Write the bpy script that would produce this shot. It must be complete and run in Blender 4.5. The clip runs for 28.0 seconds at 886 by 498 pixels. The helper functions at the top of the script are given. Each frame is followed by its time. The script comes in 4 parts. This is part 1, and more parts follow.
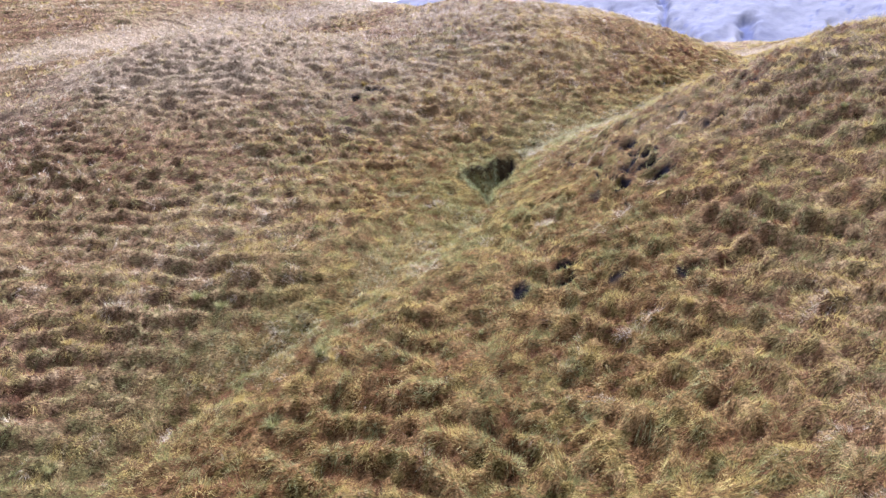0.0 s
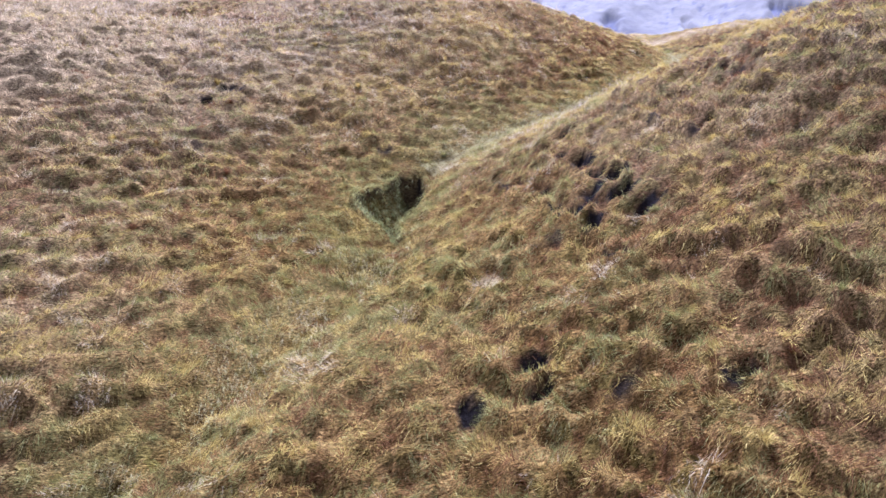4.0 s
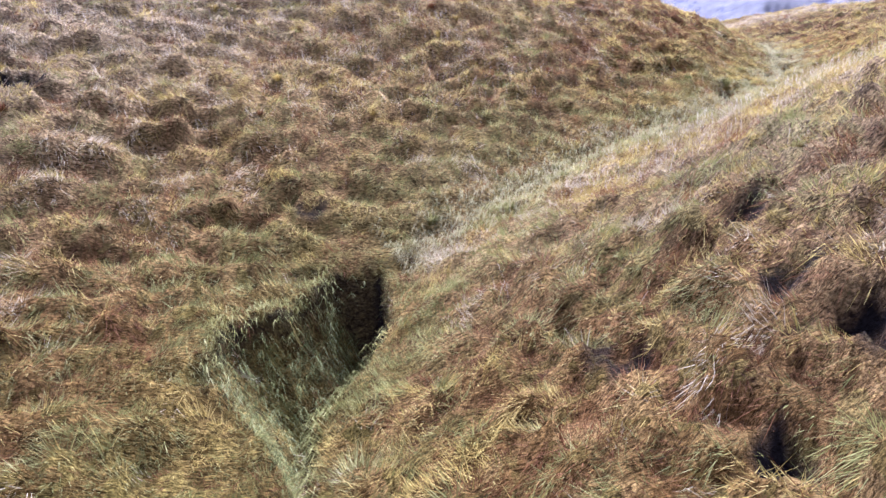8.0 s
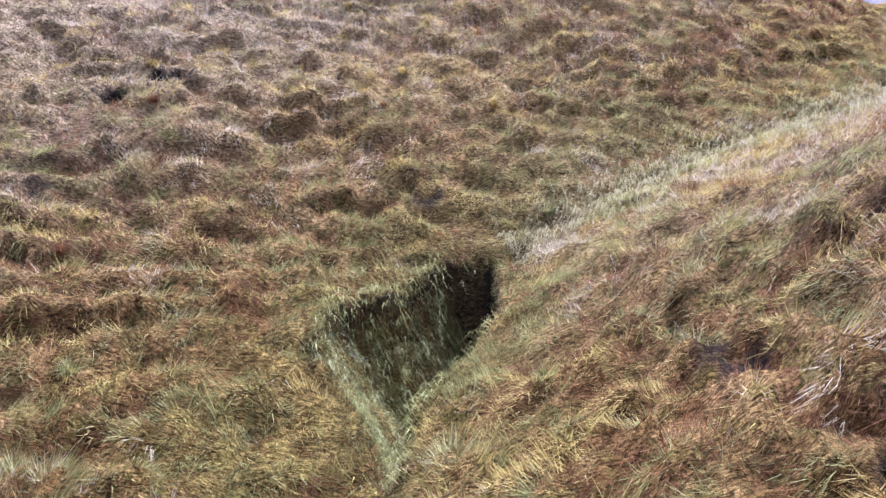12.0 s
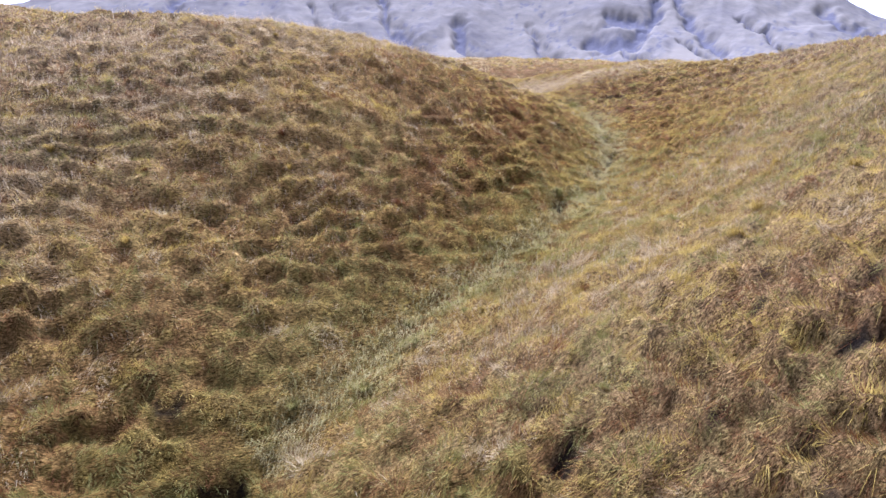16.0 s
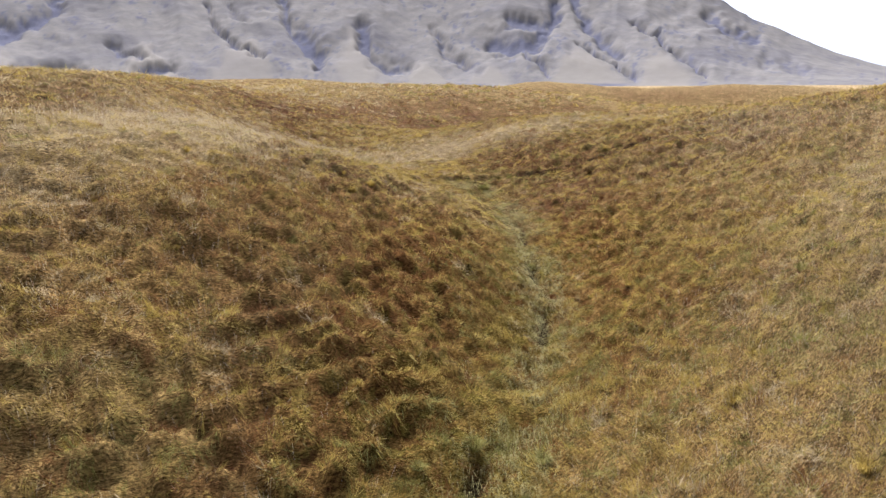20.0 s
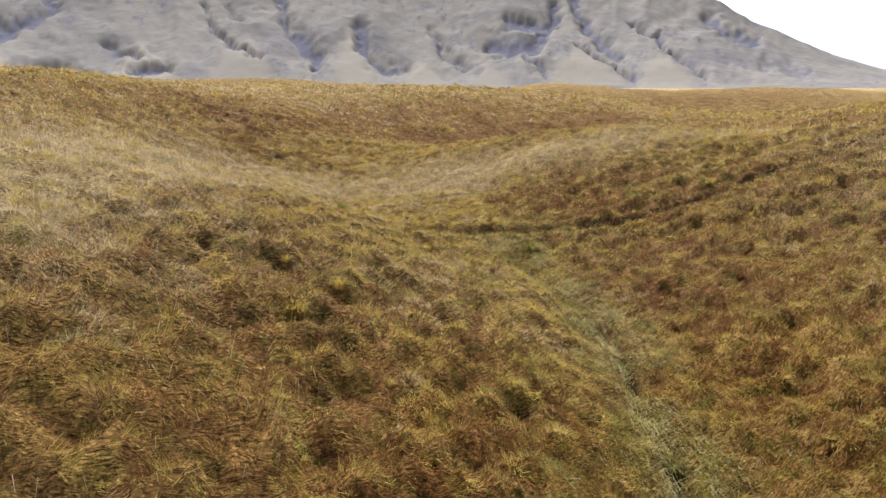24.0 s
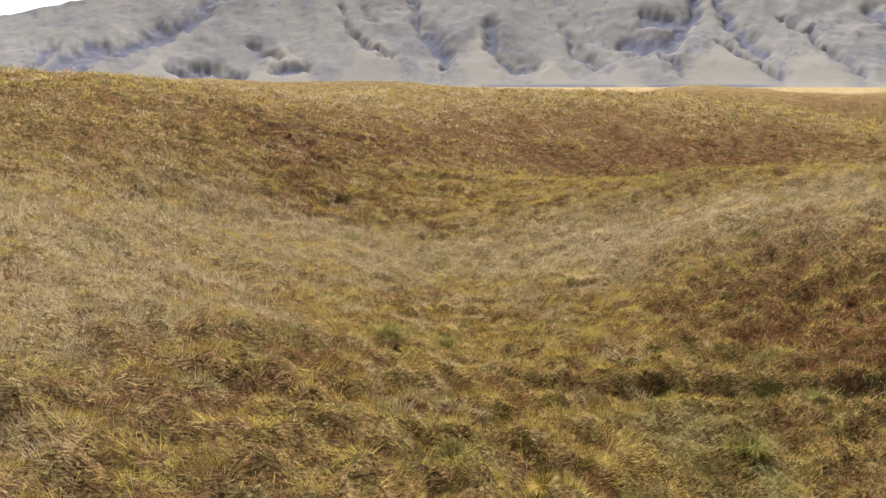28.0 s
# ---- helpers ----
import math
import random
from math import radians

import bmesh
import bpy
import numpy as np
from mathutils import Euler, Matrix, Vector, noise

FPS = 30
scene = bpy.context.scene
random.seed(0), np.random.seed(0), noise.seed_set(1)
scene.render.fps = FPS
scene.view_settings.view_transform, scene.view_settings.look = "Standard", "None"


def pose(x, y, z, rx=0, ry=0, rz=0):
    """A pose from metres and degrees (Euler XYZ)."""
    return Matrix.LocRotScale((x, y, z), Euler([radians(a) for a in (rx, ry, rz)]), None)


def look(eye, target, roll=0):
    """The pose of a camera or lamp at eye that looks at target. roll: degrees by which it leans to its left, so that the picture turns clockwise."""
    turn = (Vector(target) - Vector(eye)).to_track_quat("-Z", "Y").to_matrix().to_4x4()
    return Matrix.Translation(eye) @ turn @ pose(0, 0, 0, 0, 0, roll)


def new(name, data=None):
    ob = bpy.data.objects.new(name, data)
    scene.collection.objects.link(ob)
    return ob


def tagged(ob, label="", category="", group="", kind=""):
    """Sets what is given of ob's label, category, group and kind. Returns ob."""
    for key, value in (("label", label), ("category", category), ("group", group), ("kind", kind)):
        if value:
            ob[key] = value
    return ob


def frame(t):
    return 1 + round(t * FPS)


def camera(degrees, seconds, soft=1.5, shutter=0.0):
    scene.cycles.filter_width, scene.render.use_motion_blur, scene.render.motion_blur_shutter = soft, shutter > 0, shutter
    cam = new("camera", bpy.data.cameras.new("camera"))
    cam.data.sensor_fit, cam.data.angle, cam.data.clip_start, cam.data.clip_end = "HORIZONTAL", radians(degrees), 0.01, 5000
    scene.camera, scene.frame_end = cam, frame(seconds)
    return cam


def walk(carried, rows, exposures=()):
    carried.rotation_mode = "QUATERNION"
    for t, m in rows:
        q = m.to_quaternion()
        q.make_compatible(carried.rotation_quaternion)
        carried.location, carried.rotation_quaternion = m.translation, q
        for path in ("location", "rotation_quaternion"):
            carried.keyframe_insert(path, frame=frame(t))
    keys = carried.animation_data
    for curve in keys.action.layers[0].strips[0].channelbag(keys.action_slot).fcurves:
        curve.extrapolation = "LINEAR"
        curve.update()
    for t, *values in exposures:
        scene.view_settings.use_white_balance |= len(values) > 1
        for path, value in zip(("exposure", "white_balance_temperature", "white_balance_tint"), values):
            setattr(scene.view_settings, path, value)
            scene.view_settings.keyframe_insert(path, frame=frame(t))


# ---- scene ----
# The drone's path: seconds, place in metres, yaw, pitch and roll in degrees.
cam = camera(65.5, 28.0)
ROWS = [
    (0, 0.000, 0.000, 5.000, 0.02, -12.87, 0.38),
    (0.5, -0.014, 0.563, 5.028, 0.02, -12.96, 0.33),
    (1, 0.074, 1.554, 5.017, -0.41, -12.94, 0.25),
    (1.5, 0.090, 2.874, 5.004, -17.17, -12.89, 0.27),
    (2, -0.065, 4.266, 5.109, -20.49, -13.03, 0.35),
    (2.5, -0.138, 5.136, 5.046, -10.37, -12.95, 0.39),
    (4.5, -0.005, 6.312, 5.031, -9.59, -13.14, -0.32),
    (5, 0.174, 7.613, 5.002, -9.64, -13.12, -0.17),
    (5.5, 0.425, 9.251, 5.002, -9.68, -13.20, 0.07),
    (6, 0.713, 11.084, 5.000, -9.68, -13.28, 0.13),
    (6.5, 0.984, 12.997, 4.970, -9.80, -13.21, 0.09),
    (7, 1.275, 14.651, 4.962, -9.97, -12.97, 0.10),
    (7.5, 1.539, 15.485, 4.968, -10.02, -12.98, 0.09),
    (8, 1.698, 15.667, 4.952, -10.11, -13.02, 0.15),
    (8.5, 1.780, 15.622, 4.947, -4.94, -13.14, 0.08),
    (9, 1.806, 15.641, 4.930, 3.89, -13.09, -0.11),
    (9.5, 1.859, 15.631, 4.886, 5.77, -12.99, -0.22),
    (10, 1.888, 15.651, 4.890, 5.81, -12.98, -0.26),
    (10.5, 1.916, 15.721, 4.871, 5.84, -12.94, -0.28),
    (11, 1.948, 15.754, 4.853, 5.83, -12.92, -0.28),
    (11.5, 1.934, 15.751, 4.844, 5.82, -12.90, -0.33),
    (12, 1.944, 15.707, 4.786, 1.09, -12.87, -0.37),
    (12.5, 1.938, 15.667, 4.813, -4.00, -12.90, -0.25),
    (14.5, 1.994, 15.663, 7.199, -11.68, -13.27, -0.04),
    (15, 1.912, 15.741, 7.612, -11.74, -13.14, 0.03),
    (15.5, 1.866, 15.667, 7.556, -12.15, -13.13, 0.04),
    (16, 1.839, 15.566, 7.619, -21.60, -13.09, 0.05),
    (16.5, 1.790, 15.518, 7.706, -29.40, -12.97, 0.14),
    (17, 1.831, 15.405, 7.760, -29.40, -12.99, 0.10),
    (17.5, 1.954, 15.395, 7.783, -29.38, -13.00, 0.07),
    (18, 2.230, 15.693, 7.780, -29.34, -13.05, -0.03),
    (18.5, 2.747, 16.628, 8.032, -29.30, -13.11, -0.13),
    (19, 3.589, 18.189, 8.826, -29.23, -13.07, -0.18),
    (19.5, 4.662, 20.119, 9.674, -29.17, -13.10, -0.18),
    (20, 5.820, 22.350, 10.298, -29.13, -13.08, -0.21),
    (20.5, 7.125, 24.860, 10.357, -29.13, -13.06, -0.20),
    (21, 8.466, 27.257, 10.353, -29.15, -12.90, -0.14),
    (21.5, 9.326, 29.028, 10.362, -29.16, -12.86, -0.13),
    (22, 9.667, 30.091, 10.360, -29.24, -12.82, -0.07),
    (22.5, 9.736, 30.539, 10.379, -29.28, -12.81, -0.05),
    (24.5, 9.825, 30.625, 10.293, -29.35, -13.03, 0.05),
    (25, 10.168, 31.228, 10.267, -29.33, -13.07, 0.01),
    (25.5, 10.812, 32.385, 10.300, -29.30, -13.08, 0.07),
    (26, 11.731, 34.043, 10.803, -29.30, -13.11, 0.12),
    (26.5, 12.569, 35.748, 10.852, -28.55, -13.02, 0.23),
    (27, 13.134, 36.846, 10.768, -19.04, -13.03, 0.16),
    (27.5, 13.309, 37.223, 10.760, -19.06, -13.05, 0.18),
    (28, 13.344, 37.236, 10.775, -19.03, -13.08, 0.08),
]
EXPOSURES = [(0.0, 2.3, 4500, 33), (5.0, 2.34, 4520, 35), (11.0, 2.42, 4400, 37), (15.0, 2.05, 4660, 32), (17.0, 1.74, 5000, 27), (22.0, 1.42, 5600, 14), (28.0, 1.4, 5800, 12)]
walk(cam, [(t, pose(x, y, z, 0, 0, yaw) @ pose(0, 0, 0, 90 + pitch) @ pose(0, 0, 0, 0, 0, roll)) for t, x, y, z, yaw, pitch, roll in ROWS], EXPOSURES)

# ---- light: a bright, thinly overcast day ----
SUN_ELEVATION, SUN_AZIMUTH = radians(50), radians(14)      # azimuth from +y towards +x
world = bpy.data.worlds.new("sky")
scene.world = world
world.use_nodes = True
wn, wl = world.node_tree.nodes, world.node_tree.links
wn.clear()
sky = wn.new("ShaderNodeTexSky")
sky.sky_type, sky.sun_disc = "NISHITA", False
sky.sun_elevation, sky.sun_rotation = SUN_ELEVATION, SUN_AZIMUTH
sky.air_density, sky.dust_density, sky.ozone_density = 1.0, 2.0, 1.0
pale = wn.new("ShaderNodeHueSaturation")
pale.inputs["Saturation"].default_value = 0.12
back = wn.new("ShaderNodeBackground")
back.inputs["Strength"].default_value = 0.095
out = wn.new("ShaderNodeOutputWorld")
wl.new(sky.outputs["Color"], pale.inputs["Color"])
wl.new(pale.outputs["Color"], back.inputs["Color"])
wl.new(back.outputs["Background"], out.inputs["Surface"])

sun_data = bpy.data.lights.new("sun", "SUN")
sun_data.energy, sun_data.angle, sun_data.color = 4.2, radians(9), (1.0, 0.95, 0.88)
sun = new("sun", sun_data)
to_sun = Vector((math.sin(SUN_AZIMUTH) * math.cos(SUN_ELEVATION), math.cos(SUN_AZIMUTH) * math.cos(SUN_ELEVATION), math.sin(SUN_ELEVATION)))
sun.matrix_world = look(to_sun * 200, (0, 0, 0))


# ---- materials ----
def material(name, roughness=0.9, spec=0.2):
    m = bpy.data.materials.new(name)
    m.use_nodes = True
    n, l = m.node_tree.nodes, m.node_tree.links
    b = n["Principled BSDF"]
    b.inputs["Roughness"].default_value = roughness
    b.inputs["Specular IOR Level"].default_value = spec
    return m, n, l, b


def noise_node(n, l, where, scale, detail=4.0, rough=0.6, distort=0.0):
    t = n.new("ShaderNodeTexNoise")
    t.inputs["Scale"].default_value, t.inputs["Detail"].default_value = scale, detail
    t.inputs["Roughness"].default_value, t.inputs["Distortion"].default_value = rough, distort
    l.new(where, t.inputs["Vector"])
    return t.outputs["Fac"]


def ramp(n, l, fac, stops):
    r = n.new("ShaderNodeValToRGB")
    while len(r.color_ramp.elements) < len(stops):
        r.color_ramp.elements.new(0.5)
    for e, (p, c) in zip(r.color_ramp.elements, stops):
        e.position, e.color = p, (*c, 1)
    l.new(fac, r.inputs["Fac"])
    return r.outputs["Color"]


def mix(n, l, fac, a, b, kind="MIX"):
    m = n.new("ShaderNodeMix")
    m.data_type, m.blend_type = "RGBA", kind
    for sock, v in ((m.inputs["Factor"], fac), (m.inputs["A"], a), (m.inputs["B"], b)):
        if hasattr(v, "links"):
            l.new(v, sock)
        elif isinstance(v, tuple):
            sock.default_value = (*v, 1)
        else:
            sock.default_value = v
    return m.outputs["Result"]


def attribute(n, name):
    a = n.new("ShaderNodeAttribute")
    a.attribute_name = name
    return a.outputs["Fac"]


def maths(n, l, op, a, b=0.0, clamp=False):
    m = n.new("ShaderNodeMath")
    m.operation, m.use_clamp = op, clamp
    for sock, v in zip(m.inputs, (a, b)):
        if hasattr(v, "links"):
            l.new(v, sock)
        else:
            sock.default_value = v
    return m.outputs["Value"]


def bump(n, l, b, height, strength, distance):
    k = n.new("ShaderNodeBump")
    k.inputs["Strength"].default_value, k.inputs["Distance"].default_value = strength, distance
    l.new(height, k.inputs["Height"])
    l.new(k.outputs["Normal"], b.inputs["Normal"])


def strand_node(n, l, where, turn, across):
    """Fine streaks of lying strands that run one way, wavering."""
    m = n.new("ShaderNodeMapping")
    m.inputs["Rotation"].default_value = (0, 0, radians(turn))
    m.inputs["Scale"].default_value = (across * 0.14, across, across * 0.3)
    l.new(where, m.inputs["Vector"])
    return noise_node(n, l, m.outputs["Vector"], 1.0, 3, 0.7, 0.9)


def turf_material():
    """Matted autumn grass on peat: straw, ochre and rust, greener where it is wet, richer on the valley floor, dark
    where soil is bare.
    """
    m, n, l, b = material("autumn_turf", 1.0, 0.02)
    at = n.new("ShaderNodeTexCoord").outputs["Object"]
    broad = noise_node(n, l, at, 0.22, 4, 0.55)
    mid = noise_node(n, l, at, 1.3, 5, 0.6, 0.4)
    fine = noise_node(n, l, at, 16.0, 5, 0.75, 1.2)
    bent = n.new("ShaderNodeVectorMath")
    bent.operation = "MULTIPLY_ADD"
    wave = n.new("ShaderNodeTexNoise")
    wave.inputs["Scale"].default_value, wave.inputs["Detail"].default_value = 5.0, 3.0
    l.new(at, wave.inputs["Vector"])
    l.new(wave.outputs["Color"], bent.inputs[0])
    bent.inputs[1].default_value = (0.22, 0.22, 0.22)
    l.new(at, bent.inputs[2])
    cell = n.new("ShaderNodeTexVoronoi")
    cell.inputs["Scale"].default_value = 5.5
    l.new(bent.outputs["Vector"], cell.inputs["Vector"])
    each = n.new("ShaderNodeSeparateColor")
    l.new(cell.outputs["Color"], each.inputs["Color"])
    # Two lays of matted strands, one or the other in patches a hand's width across.
    lay = ramp(n, l, noise_node(n, l, at, 4.5, 2, 0.5), [(0.44, (0, 0, 0)), (0.56, (1, 1, 1))])
    strand = mix(n, l, lay, strand_node(n, l, at, 28, 80), strand_node(n, l, at, -52, 66))
    tuft = maths(n, l, "ADD", maths(n, l, "MULTIPLY", each.outputs["Red"], 0.34), maths(n, l, "MULTIPLY", mid, 0.7))
    straw = ramp(n, l, tuft, [(0.25, (0.1, 0.06, 0.021)), (0.5, (0.27, 0.178, 0.066)), (0.78, (0.44, 0.325, 0.15))])
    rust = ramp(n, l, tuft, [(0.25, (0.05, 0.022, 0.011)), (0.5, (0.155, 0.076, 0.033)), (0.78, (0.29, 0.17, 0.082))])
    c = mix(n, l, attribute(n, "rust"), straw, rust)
    olive = ramp(n, l, tuft, [(0.3, (0.07, 0.064, 0.015)), (0.75, (0.28, 0.24, 0.07))])
    c = mix(n, l, maths(n, l, "ADD", maths(n, l, "MULTIPLY", attribute(n, "green"), 0.8), maths(n, l, "MULTIPLY", maths(n, l, "GREATER_THAN", each.outputs["Green"], 0.72), 0.55), True), c, olive)
    c = mix(n, l, ramp(n, l, broad, [(0.4, (0, 0, 0)), (0.7, (0.35, 0.35, 0.35))]), c, (0.33, 0.22, 0.09))
    c = mix(n, l, maths(n, l, "MULTIPLY", attribute(n, "pale"), 0.72), c, (0.47, 0.365, 0.2))
    c = mix(n, l, 1.0, c, ramp(n, l, fine, [(0.34, (0.28, 0.25, 0.22)), (0.66, (1.05, 1.02, 0.96))]), "MULTIPLY")
    c = mix(n, l, 1.0, c, ramp(n, l, strand, [(0.37, (0.2, 0.175, 0.15)), (0.5, (0.86, 0.83, 0.78)), (0.63, (1.75, 1.7, 1.56))]), "MULTIPLY")
    c = mix(n, l, maths(n, l, "MULTIPLY", attribute(n, "rich"), 0.8), c, mix(n, l, 1.0, c, (1.0, 0.91, 0.58), "MULTIPLY"))
    # Bare peat, taken near black to hold the shade of hollows too.
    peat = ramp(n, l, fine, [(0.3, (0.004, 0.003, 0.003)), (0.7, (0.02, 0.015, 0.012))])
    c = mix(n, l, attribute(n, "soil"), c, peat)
    l.new(c, b.inputs["Base Color"])
    height = maths(n, l, "ADD", maths(n, l, "ADD", fine, maths(n, l, "MULTIPLY", strand, 0.5)), maths(n, l, "MULTIPLY", mid, 2.0))
    bump(n, l, b, height, 1.0, 0.1)
    return m


def blade_material(name, dark, middle, light, tint):
    """Grass blades: colour varies from blade to blade and in drifts of about a metre."""
    m, n, l, b = material(name, 0.9, 0.06)
    geo = n.new("ShaderNodeNewGeometry")
    at = n.new("ShaderNodeTexCoord").outputs["Object"]
    drift = noise_node(n, l, at, 0.9, 3, 0.6)
    tuft = noise_node(n, l, at, 3.6, 2, 0.5)
    pick_ = maths(n, l, "ADD", maths(n, l, "MULTIPLY", geo.outputs["Random Per Island"], 0.75), maths(n, l, "MULTIPLY", maths(n, l, "SUBTRACT", tuft, 0.4), 1.5))
    c = ramp(n, l, pick_, [(0.1, dark), (0.58, middle), (1.0, light)])
    c = mix(n, l, ramp(n, l, drift, [(0.42, (0, 0, 0)), (0.65, (0.55, 0.55, 0.55))]), c, tint)
    l.new(c, b.inputs["Base Color"])
    thin = n.new("ShaderNodeBsdfTranslucent")
    l.new(c, thin.inputs["Color"])
    both = n.new("ShaderNodeMixShader")
    both.inputs["Fac"].default_value = 0.34
    l.new(b.outputs["BSDF"], both.inputs[1])
    l.new(thin.outputs["BSDF"], both.inputs[2])
    l.new(both.outputs["Shader"], n["Material Output"].inputs["Surface"])
    return m


def mountain_material():
    """Thin grass over grey scree, paler on the fans, with dark bare rock in the ravines; haze is put into these greyed,
    bluish colours.
    """
    m, n, l, b = material("mountain_slope", 1.0, 0.0)
    at = n.new("ShaderNodeTexCoord").outputs["Object"]
    broad = noise_node(n, l, at, 0.006, 6, 0.6)
    fine = noise_node(n, l, at, 0.05, 6, 0.65)
    c = ramp(n, l, broad, [(0.3, (0.128, 0.117, 0.112)), (0.55, (0.176, 0.158, 0.134)), (0.75, (0.148, 0.135, 0.127))])
    c = mix(n, l, 0.5, c, ramp(n, l, fine, [(0.3, (0.6, 0.6, 0.62)), (0.7, (1.15, 1.15, 1.12))]), "MULTIPLY")
    c = mix(n, l, maths(n, l, "MULTIPLY", attribute(n, "fan"), 0.55), c, (0.206, 0.18, 0.14))
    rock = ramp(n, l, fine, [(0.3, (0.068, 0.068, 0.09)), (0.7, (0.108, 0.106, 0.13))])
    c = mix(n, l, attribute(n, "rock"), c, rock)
    l.new(c, b.inputs["Base Color"])
    return m


TURF = turf_material()
MOUNTAIN = mountain_material()
STRAW = blade_material("straw_blades", (0.2, 0.14, 0.068), (0.44, 0.345, 0.185), (0.57, 0.455, 0.255), (0.49, 0.375, 0.195))
OCHRE = blade_material("ochre_blades", (0.085, 0.048, 0.01), (0.38, 0.265, 0.053), (0.62, 0.47, 0.135), (0.46, 0.335, 0.06))
# Rust grass, its dark end lowered to carry the shade of creases.
RUST = blade_material("rust_blades", (0.032, 0.012, 0.005), (0.14, 0.057, 0.018), (0.31, 0.155, 0.052), (0.2, 0.085, 0.025))
MATTED = blade_material("matted_blades", (0.12, 0.098, 0.038), (0.29, 0.24, 0.095), (0.41, 0.34, 0.15), (0.27, 0.235, 0.08))
GREEN = blade_material("green_blades", (0.055, 0.048, 0.012), (0.215, 0.19, 0.045), (0.41, 0.355, 0.12), (0.22, 0.205, 0.042))
# Mossy green of the pit, darker than GREEN to paint the shade inside.
SHADED_MOSSY = blade_material("shaded_mossy_blades", (0.03, 0.032, 0.009), (0.16, 0.155, 0.038), (0.34, 0.315, 0.12), (0.17, 0.175, 0.04))
STEM = blade_material("seed_stems", (0.34, 0.255, 0.15), (0.52, 0.415, 0.26), (0.66, 0.55, 0.38), (0.54, 0.43, 0.27))


# ---- the lie of the land ----
def hashed(ix, iy, seed):
    v = (ix.astype(np.int64) * 374761393 + iy.astype(np.int64) * 668265263 + seed * 1442695041) & 0xFFFFFFFF
    v = ((v ^ (v >> 13)) * 1274126177) & 0xFFFFFFFF
    return ((v ^ (v >> 16)) & 0xFFFF) / 65535.0


def value_noise(x, y, seed):
    """Smooth noise from 0 to 1 with cells of one metre."""
    ix, iy = np.floor(x), np.floor(y)
    fx, fy = x - ix, y - iy
    fx, fy = fx * fx * (3 - 2 * fx), fy * fy * (3 - 2 * fy)
    a, b_ = hashed(ix, iy, seed), hashed(ix + 1, iy, seed)
    c, d = hashed(ix, iy + 1, seed), hashed(ix + 1, iy + 1, seed)
    return (a + (b_ - a) * fx) * (1 - fy) + (c + (d - c) * fx) * fy


def smooth(a, b_, v):
    s = np.clip((v - a) / (b_ - a), 0, 1)
    return s * s * (3 - 2 * s)


def line_distance(x, y, line):
    """Distance to a polyline, the share of the way along it, and on which side (+: left)."""
    best, along, side = np.full(x.shape, 1e9), np.zeros(x.shape), np.zeros(x.shape)
    for k, ((ax, ay), (bx, by)) in enumerate(zip(line, line[1:])):
        vx, vy = bx - ax, by - ay
        s = np.clip(((x - ax) * vx + (y - ay) * vy) / (vx * vx + vy * vy), 0, 1)
        d = np.hypot(x - ax - s * vx, y - ay - s * vy)
        near = d < best
        best = np.where(near, d, best)
        along = np.where(near, (k + s) / (len(line) - 1), along)
        side = np.where(near, np.sign(vx * (y - ay) - vy * (x - ax)), side)
    return best, along, side


# The stream bed, from the low ground behind the pit up to the saddle.
GULLY = [(-9, 8.5), (-4.8, 12.6), (-2.4, 14.9), (0.4, 18.3), (1.5, 21.2), (2.5, 23.8), (5.0, 25.8), (8.7, 27.9), (12.3, 30.9), (14.9, 34.2), (17.1, 38.2), (18.3, 41.6)]
# Broad swells every 16 m and knolls every 6 m: how high each one is.
BASE = (10.803, -1.544, 1.008, -0.825)
SWELLS = [
    -0.24, -2.17, -2.13, 1.85, 0.60, -0.09, -0.01, -0.00,
    -1.10, -3.80, -5.98, 0.81, -1.79, -1.98, -0.27, -0.00,
    -5.60, -2.15, -1.20, -1.26, -1.14, -3.96, -0.55, 0.08,
    -2.52, 0.94, -0.26, -1.85, 4.82, 0.73, 1.93, 0.25,
    1.75, 0.79, -1.39, 2.41, -7.85, -1.76, 2.18, -3.78,
    -0.77, -1.55, 0.16, 0.44, 0.59, 3.95, -5.00, -0.82,
    0.81, 3.61, 0.34, -0.72, -1.44, 0.10, -4.72, 4.69,
    0.58, 1.19, -3.39, -1.88, 5.09, -4.08, 8.34, -5.32,
    -0.17, -2.26, 0.03, 3.17, -2.97, -5.63, -1.49, -0.32,
]
KNOLLS = [
    -0.49, -1.07, -1.57, -0.40, 0.60, 0.04, -0.00,
    -0.06, 0.44, 1.04, -1.05, 0.32, -0.39, -0.05,
    0.04, 0.65, -1.99, 2.44, 0.71, -0.78, -0.13,
    0.59, -0.43, 0.38, -1.91, 0.09, 1.91, -0.02,
    2.25, -0.01, -0.21, 0.89, -2.10, -0.13, -0.02,
    -2.74, -0.06, 1.34, 0.36, 0.37, -1.44, -0.12,
    -0.80, 0.54, -0.48, -0.36, -0.03, -0.69, -0.52,
    0.44, 0.41, -0.31, 1.36, -1.52, -1.11, 1.92,
]


